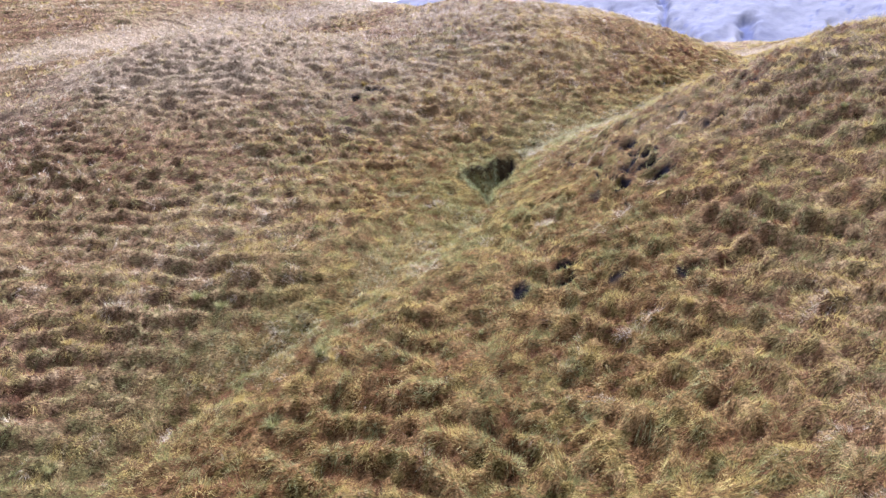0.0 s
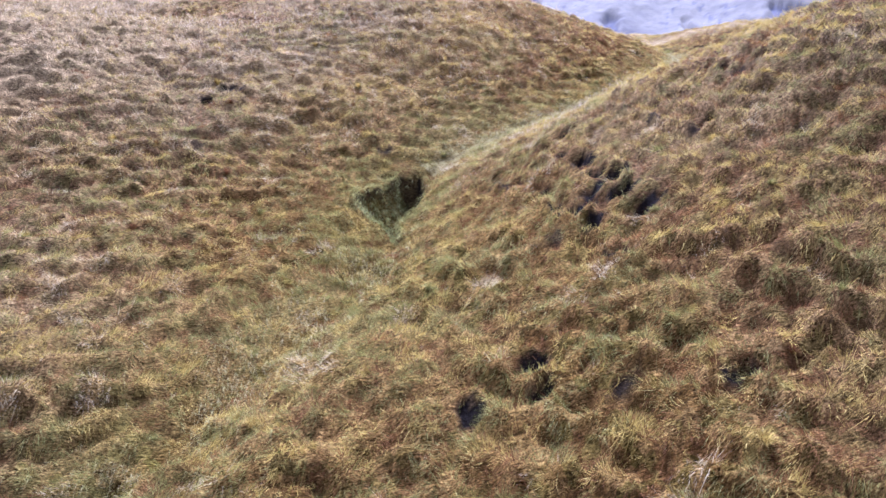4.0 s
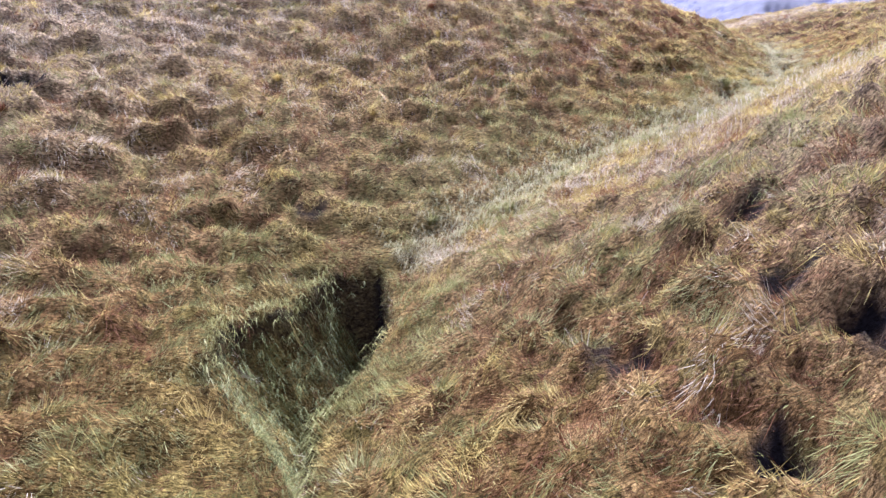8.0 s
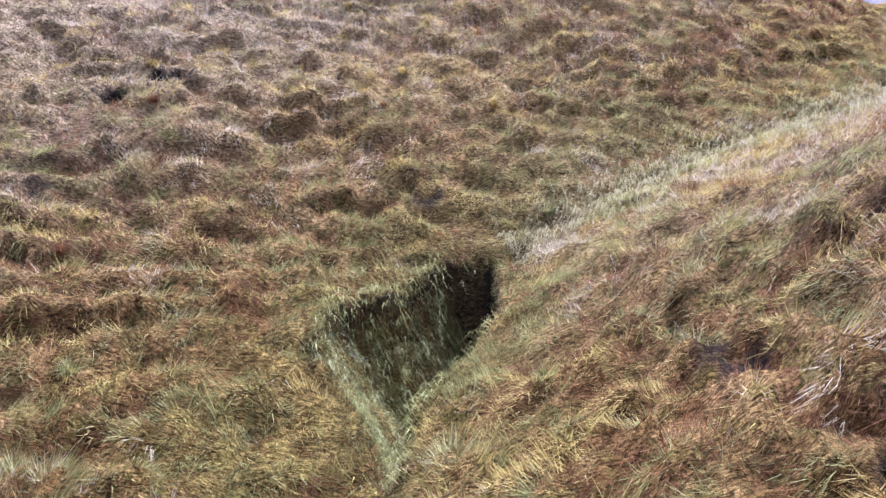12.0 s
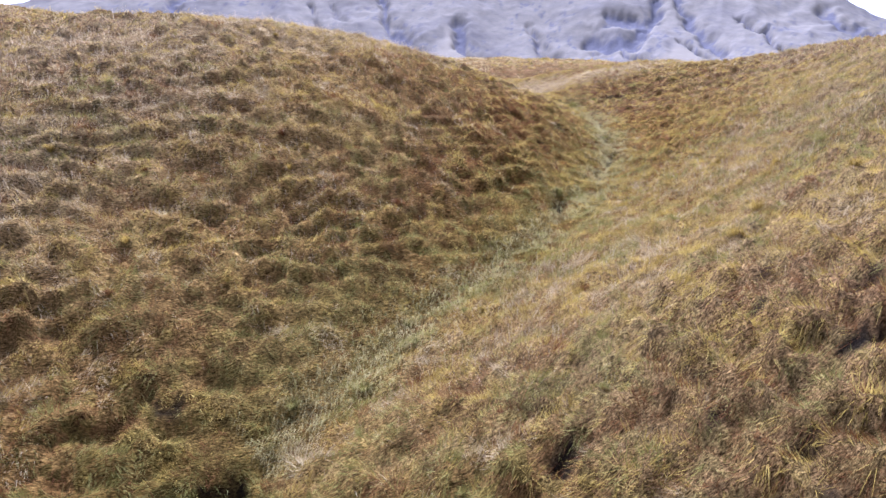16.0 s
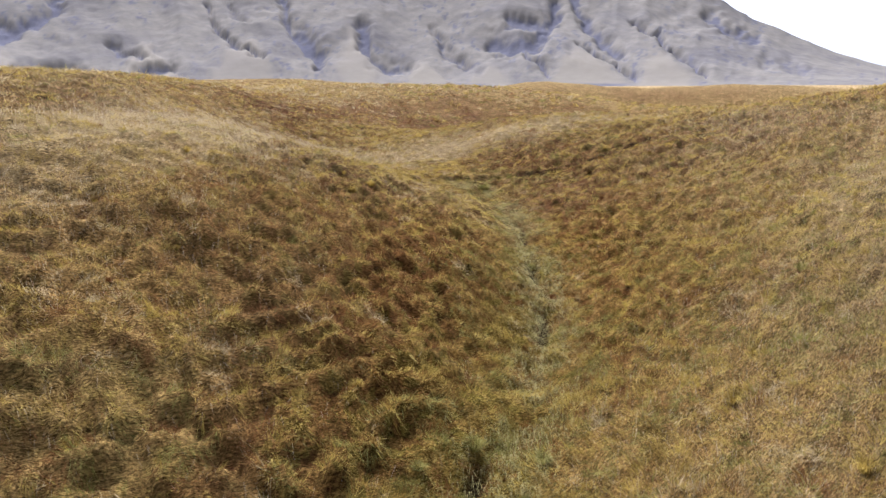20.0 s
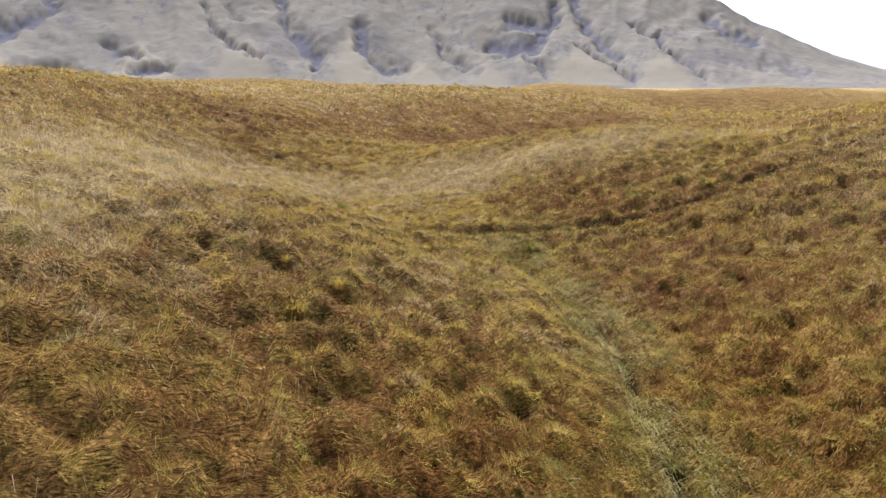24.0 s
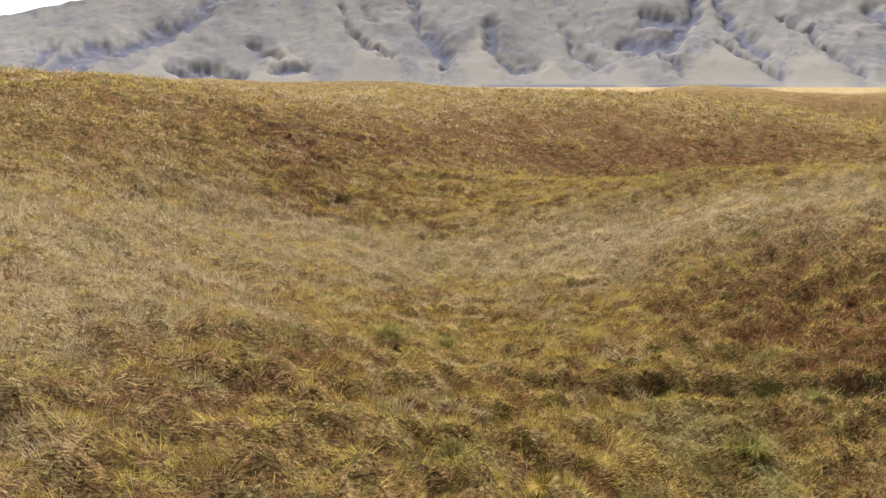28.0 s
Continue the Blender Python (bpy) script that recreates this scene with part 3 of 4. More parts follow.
# ---- the mountain across the plain ----
# Ravines and rock faces by their heading and height over the plain, in degrees: width, strength, then the line they follow.
RAVINES = (
    (0.5, 0.8, (-11.2, 1.4), (-9.7, 2.8)), (0.55, 1.0, (-10.0, 1.3), (-7.6, 2.7), (-6.2, 3.0)), (0.5, 0.9, (-8.4, 1.3), (-6.7, 2.6)),
    (0.5, 1.0, (-5.7, 2.6), (-3.0, 3.8), (-0.5, 4.6)), (0.45, 0.9, (-0.5, 4.6), (0.5, 5.6), (2.2, 6.9)), (0.3, 0.9, (-2.0, 1.2), (0.0, 1.7), (3.3, 1.3)),
    (0.3, 0.9, (5.4, 1.2), (8.1, 1.6)), (0.22, 0.8, (10.9, 6.5), (11.7, 4.2), (13.0, 2.8), (14.8, 2.0)), (0.35, 0.9, (16.5, 7.5), (16.7, 4.9), (17.9, 3.4), (19.3, 1.7)),
    (0.6, 0.9, (17.4, 4.3), (19.2, 2.5)), (0.4, 0.85, (22.7, 4.6), (23.0, 2.8), (24.7, 1.5)), (0.55, 0.75, (23.6, 2.2), (26.3, 2.0)), (0.75, 1.0, (33.2, 3.6), (34.9, 3.0), (36.6, 3.1)),
    (0.5, 1.0, (36.4, 3.0), (37.7, 4.6), (38.0, 6.2)), (0.5, 0.9, (34.4, 4.8), (38.3, 4.6)), (0.25, 0.9, (35.2, 2.7), (37.4, 0.8)), (0.5, 0.9, (39.5, 7.0), (40.5, 4.6), (41.9, 3.4), (43.3, 2.5)),
    (0.16, 0.8, (39.8, 3.2), (41.7, 1.9), (44.3, 0.6)), (0.2, 0.9, (44.2, 4.8), (47.2, 2.3), (49.6, 0.8)), (0.45, 0.8, (49.3, 5.2), (51.2, 3.9), (52.6, 3.2)), (0.35, 0.6, (53.6, 1.7), (56.2, 1.1)),
    (0.35, 0.7, (28.4, 4.6), (29.6, 3.1), (30.8, 2.2)), (0.3, 0.7, (4.0, 3.4), (6.2, 2.2)), (0.25, 0.6, (12.6, 6.6), (13.4, 5.0)),
)
# Pale fans of grassed scree: heading and height of the tip, and the headings of the two ends of the foot.
FANS = ((21.8, 5.6, 20.2, 24.3), (39.5, 3.4, 37.5, 44.2), (45.7, 3.1, 44.7, 49.3), (27.2, 2.5, 25.6, 30.4), (14.0, 4.5, 9.5, 16.0), (33.0, 2.4, 30.8, 35.0), (6.0, 4.2, 3.5, 9.4), (-3.0, 3.0, -6.0, -1.0))


def build_mountain():
    """A long grassed ridge cut by ravines, with fans of scree at its foot on the plain."""
    az, up = np.radians(np.linspace(-32, 76, 600)), np.linspace(0, 1, 105)
    A, U = np.meshgrid(az, up)
    deg = np.degrees(A)
    crest = np.interp(deg, (-32, -20, -12.5, -9.7, -6.7, 0, 15, 35, 45, 50.2, 52.6, 55, 57.9, 61, 66, 76), (1.5, 3.2, 4.7, 5.4, 6.1, 7.7, 9.6, 9.6, 8.2, 6.4, 4.9, 3.7, 2.5, 1.5, 0.6, 0.3))
    far = 1200 + 750 * U
    arc, out_ = deg * 26.0, far - 1200
    top = (1950 * np.tan(np.radians(crest))) - 6
    rise = 0.22 * U + 0.78 * U ** 1.4
    z = 13 + top * rise
    E = np.degrees(np.arctan2(z - 11, far))
    wa = 0.7 * (value_noise(deg * 1.3, E * 1.5, 51) - 0.5) + 0.35 * (value_noise(deg * 3.7, E * 4.5, 52) - 0.5)
    we = 0.5 * (value_noise(deg * 1.1, E * 2.0, 53) - 0.5) + 0.3 * (value_noise(deg * 4.1, E * 5.5, 54) - 0.5)
    cut = np.zeros_like(z)
    for wide, deep, *line in RAVINES:
        d, s, _ = line_distance(deg + wa, E + we, line)
        cut = np.maximum(cut, deep * np.exp(-((d / wide) ** 2)))
    fan = np.zeros_like(z)
    for tip, high, one, other in FANS:
        t = np.clip((high - E) / high, 0, 1) ** 1.25
        lo, hi = tip + (one - tip) * t, tip + (other - tip) * t
        fan = np.maximum(fan, smooth(-0.5, 0.6, deg + 1.2 * wa - lo) * smooth(0.5, -0.6, deg + 1.2 * wa - hi) * smooth(high + 0.5, high - 1.6, E + we))
    spurs = 0.0
    for size, deep, seed in ((240, 1.0, 55), (95, 0.45, 56), (38, 0.22, 57), (16, 0.12, 58)):
        lane = (arc + 60 * (value_noise(arc / 200, out_ / 200, 59) - 0.5) * min(1.0, size / 95)) / size
        spurs = spurs + deep * (0.5 - np.abs(2 * value_noise(lane, out_ / (size * 2.6) + 7, seed) - 1))
    tall = smooth(0.0, 0.2, U) * np.clip(top / 250, 0.1, 1)
    z = z + tall * (26 * spurs * (1 - 0.6 * fan) - 20 * cut + 9 * fan)
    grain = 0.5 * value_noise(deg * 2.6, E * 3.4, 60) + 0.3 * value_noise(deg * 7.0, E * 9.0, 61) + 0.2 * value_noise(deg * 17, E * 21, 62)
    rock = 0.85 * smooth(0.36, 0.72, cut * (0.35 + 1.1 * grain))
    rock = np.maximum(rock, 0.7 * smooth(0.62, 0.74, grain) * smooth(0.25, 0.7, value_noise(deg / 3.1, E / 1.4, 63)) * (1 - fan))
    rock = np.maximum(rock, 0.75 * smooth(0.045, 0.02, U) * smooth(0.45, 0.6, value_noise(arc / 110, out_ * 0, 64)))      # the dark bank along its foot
    me = grid_mesh("mountain", 14 + far * np.sin(A), 34 + far * np.cos(A), z)
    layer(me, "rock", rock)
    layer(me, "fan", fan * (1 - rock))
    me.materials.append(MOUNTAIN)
    tagged(new("mountain", me), "long hazy mountain with pale grassed scree fans and dark rock ravines", "mountain", kind="structure")


build_mountain()


# ---- grass ----
pick = np.random.default_rng(11)


def scatter(count, x0, x1, y0, y1, keep):
    """Places for tufts, thinned by their distance from the middle line and by bare soil and creases."""
    x, y = pick.uniform(x0, x1, count), pick.uniform(y0, y1, count)
    d, _, _ = line_distance(x, y, MIDST)
    ok = keep(d) > pick.uniform(0, 1, count)
    x, y = x[ok], y[ok]
    bare = np.maximum(height_at(x, y, SOIL), 0.88 * (1 - 0.2 * smooth(33, 38, y)) * height_at(x, y, CREASE))
    ok = (bare < pick.uniform(0.15, 0.9, len(x))) & (height_at(x, y, SOIL) < 0.42)
    return x[ok], y[ok]


FALL_X, FALL_Y = (np.clip(np.gradient(H, c, axis=a), -1.3, 1.3) for c, a in ((XS, 1), (YS, 0)))


def blades(name, tx, ty, per, length, width, spread, mat, label):
    """Tufts of single blades that spread from their foot and hang downhill, combed in drifts."""
    tall_ = pick.uniform(0.45, 1.3, len(tx)) ** 1.3
    x, y, length, width, spread, tall_ = (np.repeat(v, per) for v in (tx, ty, length, width, spread, tall_))
    n = len(x)
    a = pick.uniform(0, 2 * np.pi, n)
    off = spread * np.sqrt(pick.uniform(0, 1, n))
    x, y = x + off * np.cos(a), y + off * np.sin(a)
    z = height_at(x, y, H)
    gx, gy = height_at(x, y, FALL_X), height_at(x, y, FALL_Y)
    swirl = 2 * np.pi * (value_noise(x / 0.7, y / 0.7, 61) * 1.3 + value_noise(x / 2.6, y / 2.6, 62))
    dx = 0.9 * np.cos(swirl) + 0.6 * np.cos(a) - 1.7 * gx
    dy = 0.9 * np.sin(swirl) + 0.6 * np.sin(a) - 1.7 * gy
    lean = pick.uniform(0.55, 1.35, n)
    size = np.hypot(dx, dy) + 1e-6
    dx, dy = dx / size, dy / size
    length = length * tall_ * pick.uniform(0.6, 1.2, n)
    reach, rise = length * np.sin(lean), length * np.cos(lean)
    turn = pick.uniform(0, np.pi, n)
    px, py = np.cos(turn) * width * 0.5, np.sin(turn) * width * 0.5
    v = np.zeros((n, 3, 3), np.float32)
    v[:, 0] = np.stack([x - px, y - py, z - 0.02], -1)
    v[:, 1] = np.stack([x + px, y + py, z - 0.02], -1)
    v[:, 2] = np.stack([x + dx * reach, y + dy * reach, z + 0.02 + rise * 0.85 + (gx * dx + gy * dy) * reach], -1)
    me = mesh_from(name, v.reshape(-1, 3), np.arange(3 * n).reshape(n, 3), 3)
    me.materials.append(mat)
    return tagged(new(name, me), label, "grass", kind="stuff")


def sow():
    sets = []
    for count, box, keep, long, wide, spread in (
        (215000, (-14, 34, 4, 33), lambda d: smooth(12, 6.5, d), 0.19, 0.0072, 0.075),
        (205000, (-14, 34, 33, 61), lambda d: smooth(12, 7, d), 0.15, 0.006, 0.065),
        (80000, (-31, 50, -5, 78), lambda d: smooth(6, 12, d) * smooth(29, 16, d), 0.2, 0.018, 0.12),
        (34000, (-62, 84, -10, 112), lambda d: smooth(14, 24, d) * smooth(60, 32, d), 0.3, 0.05, 0.22),
    ):
        x, y = scatter(count, box[0], box[1], box[2], box[3], keep)
        sets.append((x, y, np.full(len(x), long), np.full(len(x), wide), np.full(len(x), spread)))
    x, y, long, wide, spread = (np.concatenate(c) for c in zip(*sets))
    green, rusty = height_at(x, y, GREENNESS), height_at(x, y, RUSTY)
    pale_ = 0.5 * value_noise(x / 1.5, y / 1.5, 71) + 0.5 * value_noise(x / 5.5, y / 5.5, 72)
    spur = smooth(3.0, 7.0, x) * smooth(27, 21, y)                       # the ochre spur beside the stream
    mild = smooth(24, 40, y)                                             # fewer rusty tufts round the saddle
    dry, slope = height_at(x, y, DRY), np.hypot(height_at(x, y, DX), height_at(x, y, DY))
    right_ = smooth(0.0, -2.0, height_at(x, y, ACROSS)) * smooth(20, 30, y)   # the brown hill right of the stream bed
    # steeper faces take more rust, their shading put into colour
    face = smooth(0.12, 0.3, slope)
    hill = smooth(22, 29, y) * smooth(9, 3, x - 0.4 * (y - 25)) * (1 - smooth(33, 38, y))      # that hill left of the bed, given pale straw in place of haze
    red = height_at(x, y, REDDER)
    crest = np.clip(height_at(x, y, BAND), 0, 1)
    shoulder = height_at(x, y, SHOULDER)
    # Crowns get brighter kinds, flanks dark rust: relief shading put into colour.
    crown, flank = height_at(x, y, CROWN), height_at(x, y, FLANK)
    lush = right_ * smooth(33, 29, y)                                    # the yellow-green lower half of that hill
    weight = np.stack([
        (0.07 + 0.26 * smooth(34, 39, y) + 0.14 * dry * (1 - mild) * (1 - spur) + (0.42 + 0.5 * dry) * hill + 0.5 * shoulder + 3.0 * crest + 1.4 * smooth(64, 71, y) + 0.4 * smooth(10, 7, x) * smooth(37, 40, y) + 0.24 * smooth(0.42, 0.7, pale_) * (1 - 0.85 * mild) + 0.8 * smooth(-9, -15, x)) * (1 - 0.42 * spur * (1 - shoulder)) * (1 - 0.75 * right_ * (1 - crest) * (1 - shoulder)) * (1 - 0.7 * red) * (1 - 0.55 * flank) * (1 - 0.6 * height_at(x, y, FLOOR)),
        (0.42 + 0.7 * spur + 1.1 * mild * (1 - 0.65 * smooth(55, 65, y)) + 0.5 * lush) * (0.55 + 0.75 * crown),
        (0.08 + 0.3 * spur + 0.24 * right_ * smooth(30, 34, y) + 0.08 * hill + 0.2 * face * mild + 0.8 * height_at(x, y, BROWN_SHADE) + 0.5 * rusty * smooth(0.7, 0.35, pale_)) * (1 - 0.6 * crest) * (1 - 0.6 * shoulder) * (1 - 0.6 * lush) * (1 - 0.5 * crown) + 0.6 * flank * (1 - 0.4 * smooth(33, 39, y)) * (1 - 0.6 * shoulder) * (1 - 0.5 * lush) * (1 - 0.6 * crest) + 0.8 * red,
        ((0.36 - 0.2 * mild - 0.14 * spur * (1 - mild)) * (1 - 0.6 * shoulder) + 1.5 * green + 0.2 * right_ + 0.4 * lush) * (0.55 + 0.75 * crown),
    ])
    long = long * (0.75 + 0.5 * crown)
    share = np.cumsum(weight / weight.sum(0), 0)
    # Tufts of one kind keep together in clumps of a few hands' width.
    bu, bv = 1.1 * (value_noise(x / 0.5, y / 0.5, 91) - 0.5), 1.1 * (value_noise(x / 0.5, y / 0.5, 92) - 0.5)
    clump = hashed(np.floor(x / 0.42 + bu), np.floor(y / 0.36 + bv), 93)
    u = np.where(pick.uniform(0, 1, len(x)) < 0.78, clump, pick.uniform(0, 1, len(x)))
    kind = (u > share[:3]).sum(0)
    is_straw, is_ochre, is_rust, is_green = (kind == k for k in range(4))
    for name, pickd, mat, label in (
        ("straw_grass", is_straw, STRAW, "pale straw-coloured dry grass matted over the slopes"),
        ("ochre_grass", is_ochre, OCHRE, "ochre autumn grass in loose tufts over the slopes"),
        ("rust_grass", is_rust, RUST, "rust-brown withered grass, also put for shade on hummock flanks and in creases"),
        ("green_grass", is_green, GREEN, "yellow-green damp grass along the stream bed"),
    ):
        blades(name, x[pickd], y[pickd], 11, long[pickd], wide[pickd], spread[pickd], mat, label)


sow()


# ---- thin pale seed stems, standing above the turf on the upper slopes; extra ones on the hill stand in for haze ----
def stems():
    parts = []
    for count, box, keep, tall_, w in (
        (260000, (-14, 34, 14, 61), lambda d: smooth(14, 6, d), 0.24, 0.003),
        (200000, (-31, 50, 14, 78), lambda d: smooth(5, 12, d) * smooth(30, 18, d), 0.24, 0.0065),
        (150000, (-62, 84, 14, 112), lambda d: smooth(15, 25, d) * smooth(60, 34, d), 0.22, 0.013),
    ):
        x, y = pick.uniform(box[0], box[1], count), pick.uniform(box[2], box[3], count)
        d, _, _ = line_distance(x, y, MIDST)
        where = smooth(20, 30, y + 0.5 * x) * (0.25 + 0.75 * smooth(0.35, 0.6, value_noise(x / 3.5, y / 3.5, 81))) * smooth(0.6, 1.8, height_at(x, y, GULLY_D)) * np.clip(0.03 + 0.15 * height_at(x, y, DRY) * smooth(38, 33, y) + 1.5 * height_at(x, y, BAND) + height_at(x, y, SHOULDER) + 0.9 * smooth(25, 31, y) * smooth(38, 34, y) * smooth(9, 3, x - 0.4 * (y - 25)), 0, 1)
        ok = keep(d) * where > pick.uniform(0, 1, count)
        parts.append((x[ok], y[ok], np.full(ok.sum(), tall_), np.full(ok.sum(), w)))
    x, y, tall_, w = (np.concatenate(c) for c in zip(*parts))
    n = len(x)
    z = height_at(x, y, H)
    a, lean = pick.uniform(0, 2 * np.pi, n), np.abs(pick.normal(0, 0.8, n))
    tall_ = tall_ * pick.uniform(0.6, 1.2, n)
    t = pick.uniform(0, np.pi, n)
    px, py = np.cos(t) * w * 0.5, np.sin(t) * w * 0.5
    v = np.zeros((n, 3, 3), np.float32)
    ex, ey, ez = x + np.cos(a) * tall_ * np.sin(lean), y + np.sin(a) * tall_ * np.sin(lean), z + tall_ * np.cos(lean)
    v[:, 0] = np.stack([x, y, z - 0.02], -1)
    v[:, 1], v[:, 2] = np.stack([ex - px, ey - py, ez], -1), np.stack([ex + px, ey + py, ez], -1)
    me = mesh_from("seed_stems", v.reshape(-1, 3), np.arange(3 * n).reshape(n, 3), 3)
    me.materials.append(STEM)
    tagged(new("seed_stems", me), "thin pale seed stems standing above the turf", "grass", kind="stuff")


stems()

# ---- long grass in and round the pit, matted strands in the stream bed ----
def strands(name, x, y, way, length, width, lean, mat, label, lift=0.0):
    """Long curved strands: each rises, bends over and hangs along its way."""
    n = len(x)
    z = height_at(x, y, H) + lift
    dx, dy = np.cos(way), np.sin(way)
    length = length * pick.uniform(0.6, 1.25, n)
    lean = lean * pick.uniform(0.7, 1.2, n)
    mx, my, mz = x + dx * length * 0.45 * np.sin(lean), y + dy * length * 0.45 * np.sin(lean), z + length * 0.5 * np.cos(lean) + 0.03
    ex, ey = x + dx * length * np.sin(lean), y + dy * length * np.sin(lean)
    ez = np.maximum(height_at(ex, ey, H) + 0.015, mz - length * 0.55)
    turn = pick.uniform(0, np.pi, n)
    px, py = np.cos(turn) * width * 0.5, np.sin(turn) * width * 0.5
    v = np.zeros((n, 5, 3), np.float32)
    v[:, 0], v[:, 1] = np.stack([x - px, y - py, z - 0.03], -1), np.stack([x + px, y + py, z - 0.03], -1)
    v[:, 2], v[:, 3] = np.stack([mx - px, my - py, mz], -1), np.stack([mx + px, my + py, mz], -1)
    v[:, 4] = np.stack([ex, ey, ez], -1)
    k = np.arange(n)[:, None] * 5
    faces = np.concatenate([k + [0, 1, 3], k + [0, 3, 2], k + [2, 3, 4]], 1).reshape(-1, 3)
    me = mesh_from(name, v.reshape(-1, 3), faces, 3)
    me.materials.append(mat)
    return tagged(new(name, me), label, "grass", kind="stuff")


def along_line(line, count, spread):
    """Random places beside a polyline, and its heading there."""
    p = np.array(line)
    leg = np.hypot(*(p[1:] - p[:-1]).T)
    k = pick.choice(len(leg), count, p=leg / leg.sum())
    s = pick.uniform(0, 1, count)
    at, to = p[k], p[k + 1] - p[k]
    way = np.arctan2(to[:, 1], to[:, 0])
    side = pick.normal(0, spread, count)
    return at[:, 0] + s * to[:, 0] - np.sin(way) * side, at[:, 1] + s * to[:, 1] + np.cos(way) * side, way


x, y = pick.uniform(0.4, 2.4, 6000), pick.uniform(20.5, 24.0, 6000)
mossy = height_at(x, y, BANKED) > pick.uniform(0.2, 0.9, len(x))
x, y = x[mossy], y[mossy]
strands("pit_grass", x, y, pick.normal(-0.85, 0.5, len(x)), 0.22, 0.005, 1.15, SHADED_MOSSY, "long mossy green grass, darkened for shade, hanging into the washed-out pit")
x, y, way = along_line(PIT_LEFT[:4], 300, 0.06)
strands("rim_grass", x, y, pick.normal(-1.1, 0.5, len(x)), 0.17, 0.006, 1.4, GREEN, "dry yellow grass hanging over the rim of the pit", 0.05)
x, y, way = along_line([(x - 0.12, y) for x, y in PIT_RIGHT[1:]], 300, 0.05)
strands("slot_grass", x + 0.14, y, pick.normal(3.6, 0.4, len(x)), 0.2, 0.007, 1.3, GREEN, "yellow-green grass combed over the edge of the slot", 0.02)
x, y, way = along_line(GULLY[1:], 11000, 0.5)
ok = (height_at(x, y, PIT) < 0.02) & (value_noise(x / 0.8, y / 0.8, 77) > 0.35) & (y < 20.2)
STRIP = [(2.6, 24.2), (3.6, 24.65), (5.0, 25.6), (6.7, 26.6), (8.0, 27.3), (10.1, 28.9), (12.3, 30.8), (13.9, 32.5), (15.0, 34.1), (16.4, 36.6), (17.4, 38.4), (17.9, 39.8), (18.4, 41.9), (18.4, 43.6)]
sx, sy, sway = along_line(STRIP, 20000, 0.36)
thick = value_noise(sx / 0.7, sy / 0.7, 78) > 0.3
x, y, way = (np.concatenate([a[ok], c[thick]]) for a, c in ((x, sx), (y, sy), (way, sway)))
strands("matted_grass", x, y, way + np.pi + 0.5 + pick.normal(0, 0.3, len(x)), 0.24, 0.005, 1.45, MATTED, "pale flattened grass combed down along the stream bed")


# ---- single tall tussocks ----
def tussock_mesh(name, count, size, seed):
    r = np.random.default_rng(seed)
    a, off = r.uniform(0, 2 * np.pi, count), size * 0.28 * np.sqrt(r.uniform(0, 1, count))
    x, y = off * np.cos(a), off * np.sin(a)
    length, lean = size * r.uniform(0.55, 1.15, count), r.uniform(0.3, 1.25, count)
    b_ = a + r.normal(0, 0.5, count)
    w = 0.0022
    px, py = -np.sin(b_) * w, np.cos(b_) * w
    mx, my, mz = x + np.cos(b_) * length * 0.4 * np.sin(lean), y + np.sin(b_) * length * 0.4 * np.sin(lean), length * 0.6 * np.cos(lean)
    v = np.zeros((count, 5, 3))
    v[:, 0], v[:, 1] = np.stack([x - px, y - py, 0 * x - 0.05], -1), np.stack([x + px, y + py, 0 * x - 0.05], -1)
    v[:, 2], v[:, 3] = np.stack([mx - px, my - py, mz], -1), np.stack([mx + px, my + py, mz], -1)
    v[:, 4] = np.stack([x + np.cos(b_) * length * np.sin(lean), y + np.sin(b_) * length * np.sin(lean), length * 0.85 * np.cos(lean) ** 1.5], -1)
    k = np.arange(count)[:, None] * 5
    return mesh_from(name, v.reshape(-1, 3), np.concatenate([k + [0, 1, 3], k + [0, 3, 2], k + [2, 3, 4]], 1).reshape(-1, 3), 3)


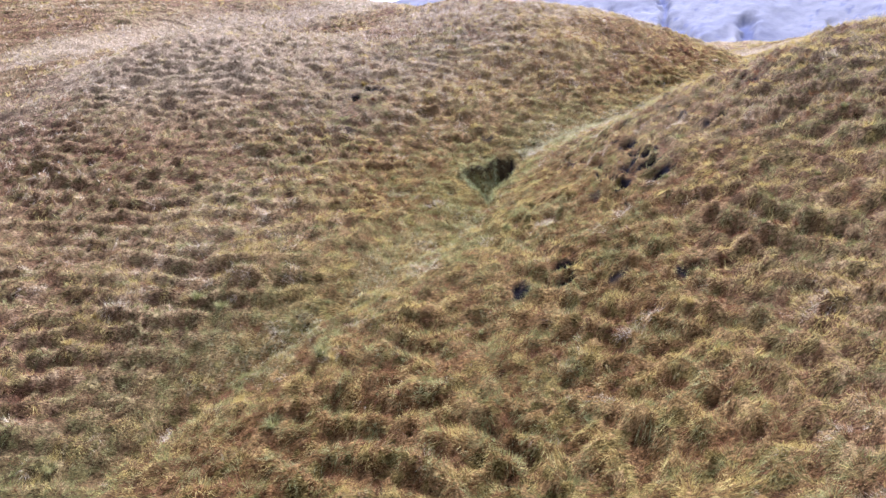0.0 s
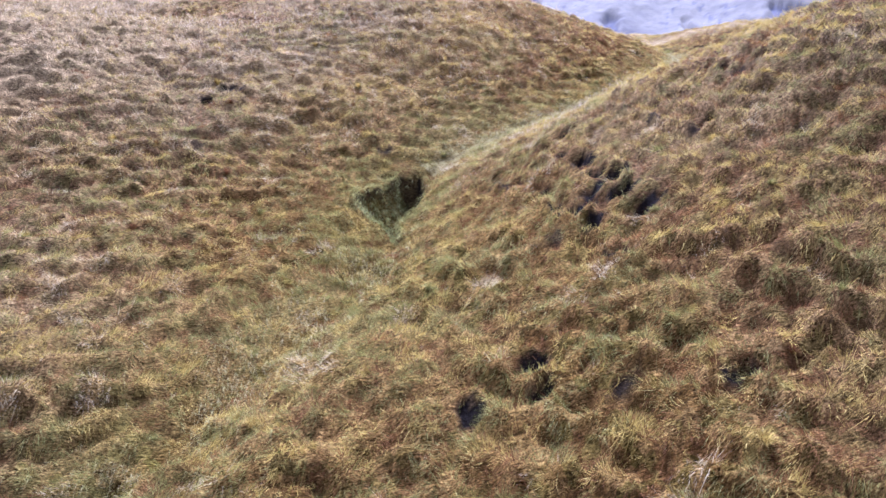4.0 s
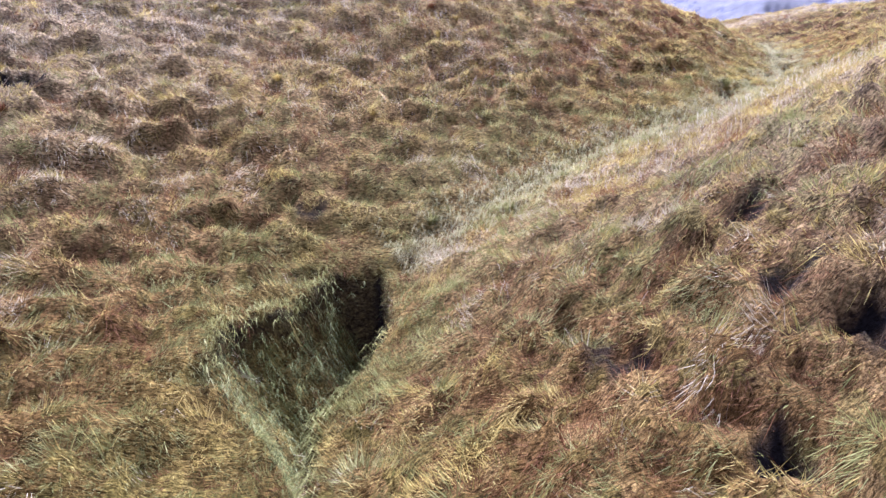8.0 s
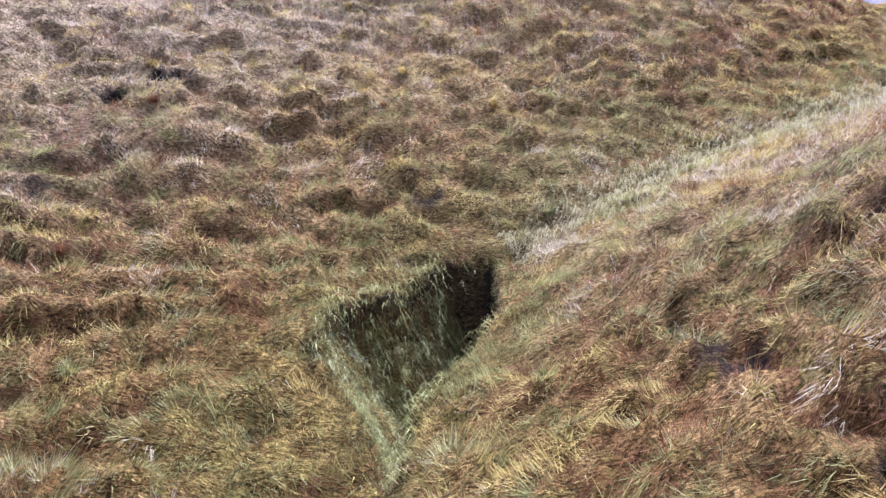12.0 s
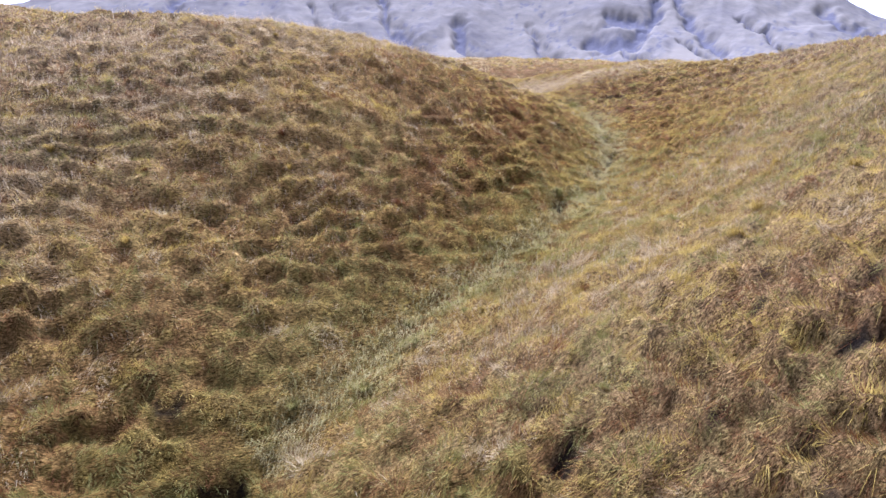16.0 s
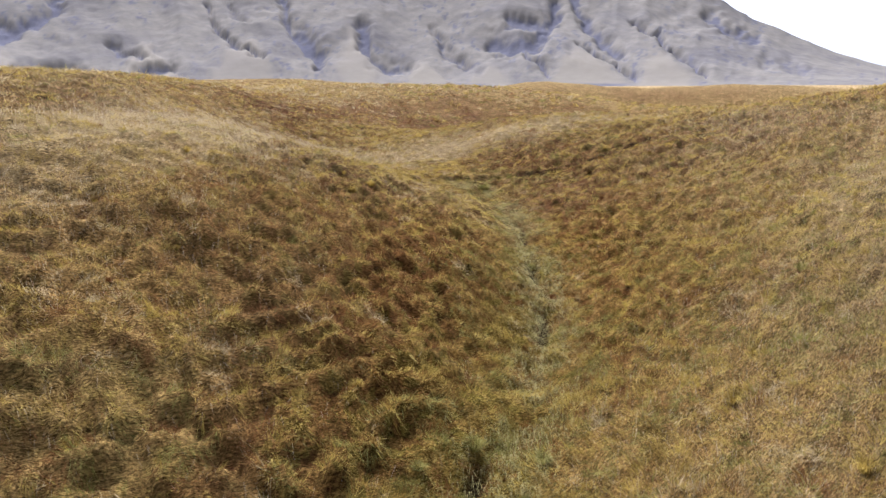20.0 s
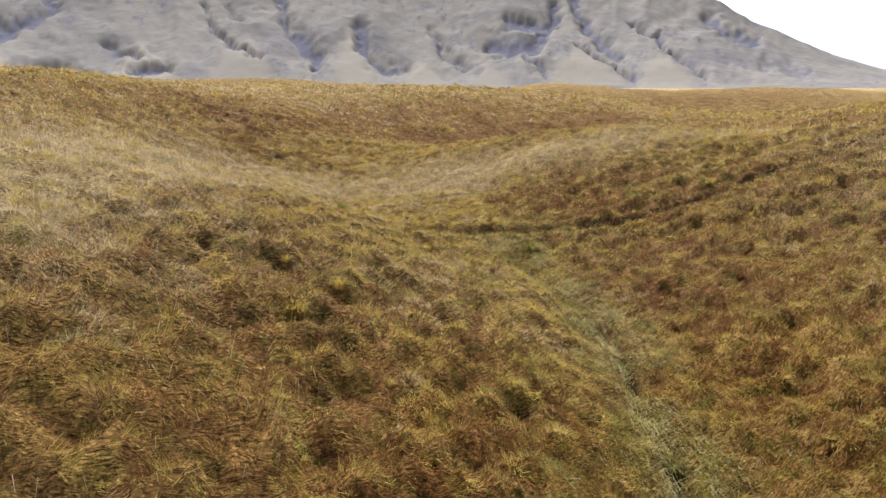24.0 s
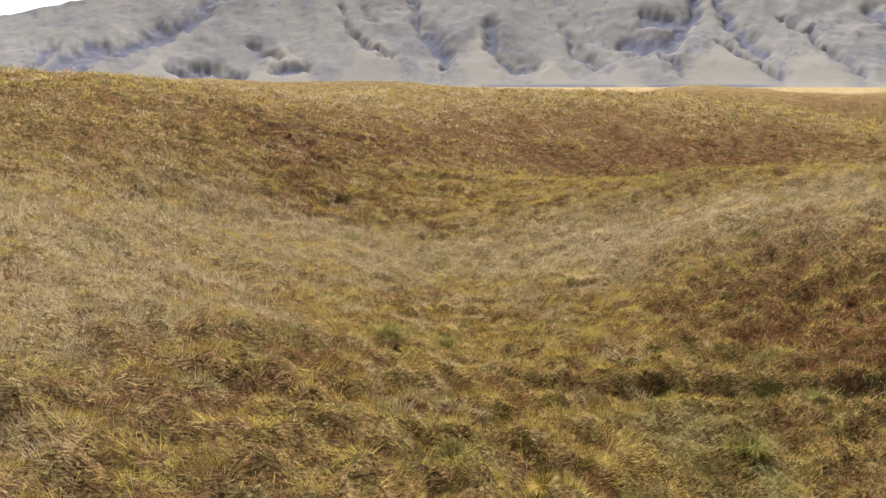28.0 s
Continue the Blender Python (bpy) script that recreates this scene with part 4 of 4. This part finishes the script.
def plant_tussocks():
    kinds = []
    for k, (mat, label) in enumerate(((OCHRE, "ochre grass tussock with spreading blades on the turf"), (STRAW, "pale dry grass tussock with bent blades on the turf"), (GREEN, "olive green grass tussock on damp turf"), (RUST, "rust-brown withered grass tussock on the turf"))):
        me = tussock_mesh("grass_tussock", 240, 0.18, 30 + k)
        me.materials.append(mat)
        kinds.append((me, label))
    r = np.random.default_rng(5)

    def plant(x, y, k, size, label=""):
        z = float(height_at(np.array([x]), np.array([y]), H)[0])
        ob = new("grass_tussock", kinds[k][0])
        ob.matrix_world = Matrix.LocRotScale((x, y, z - 0.01), Euler((r.normal(0, 0.12), r.normal(0, 0.12), r.uniform(0, 6.28))), (size, size, size * r.uniform(0.75, 1.0)))
        tagged(ob, label or kinds[k][1], "tussock", "grass tussocks")

    # The ones that stand out: rank green where water stands, and tall ochre ones on the brown hill.
    for x, y, k, size in (
        (15.48, 45.56, 2, 1.9), (16.27, 45.58, 2, 1.6), (15.27, 42.57, 2, 1.8), (18.85, 42.67, 2, 2.0), (20.17, 43.11, 2, 1.6), (17.02, 29.49, 2, 1.5), (10.77, 30.29, 2, 1.7), (11.53, 29.63, 2, 1.6),
        (15.8, 35.72, 2, 1.7), (18.03, 38.3, 2, 1.5), (-5.62, 15.13, 2, 1.9), (-5.0, 14.85, 2, 1.7), (-3.05, 11.48, 2, 2.0), (-2.43, 13.05, 2, 2.2), (5.97, 17.66, 2, 1.6), (-1.55, 21.48, 2, 1.4),
        (10.21, 23.54, 0, 1.6), (12.42, 24.49, 0, 1.7), (9.2, 22.9, 0, 1.5), (12.72, 38.47, 0, 1.5), (11.95, 37.85, 0, 1.5), (11.0, 22.6, 0, 1.4), (13.3, 26.1, 0, 1.4),
    ):
        plant(x, y, k, 0.8 * size, "tall rank green grass tussock on wet turf" if k == 2 else "tall ochre grass tussock standing above the turf")
    made = 0
    while made < 150:
        x, y = r.uniform(-9, 24), r.uniform(9, 46)
        d, _, _ = line_distance(np.array([x]), np.array([y]), MIDST)
        if d[0] > 9 or height_at(np.array([x]), np.array([y]), PIT)[0] > 0.01:
            continue
        rich = float(height_at(np.array([x]), np.array([y]), GREENNESS)[0])
        plant(x, y, 2 if rich > 0.4 else int(r.choice([0, 0, 2, 3] if y < 30 else [0, 0, 0, 3])), r.uniform(0.6, 1.15))
        made += 1


plant_tussocks()
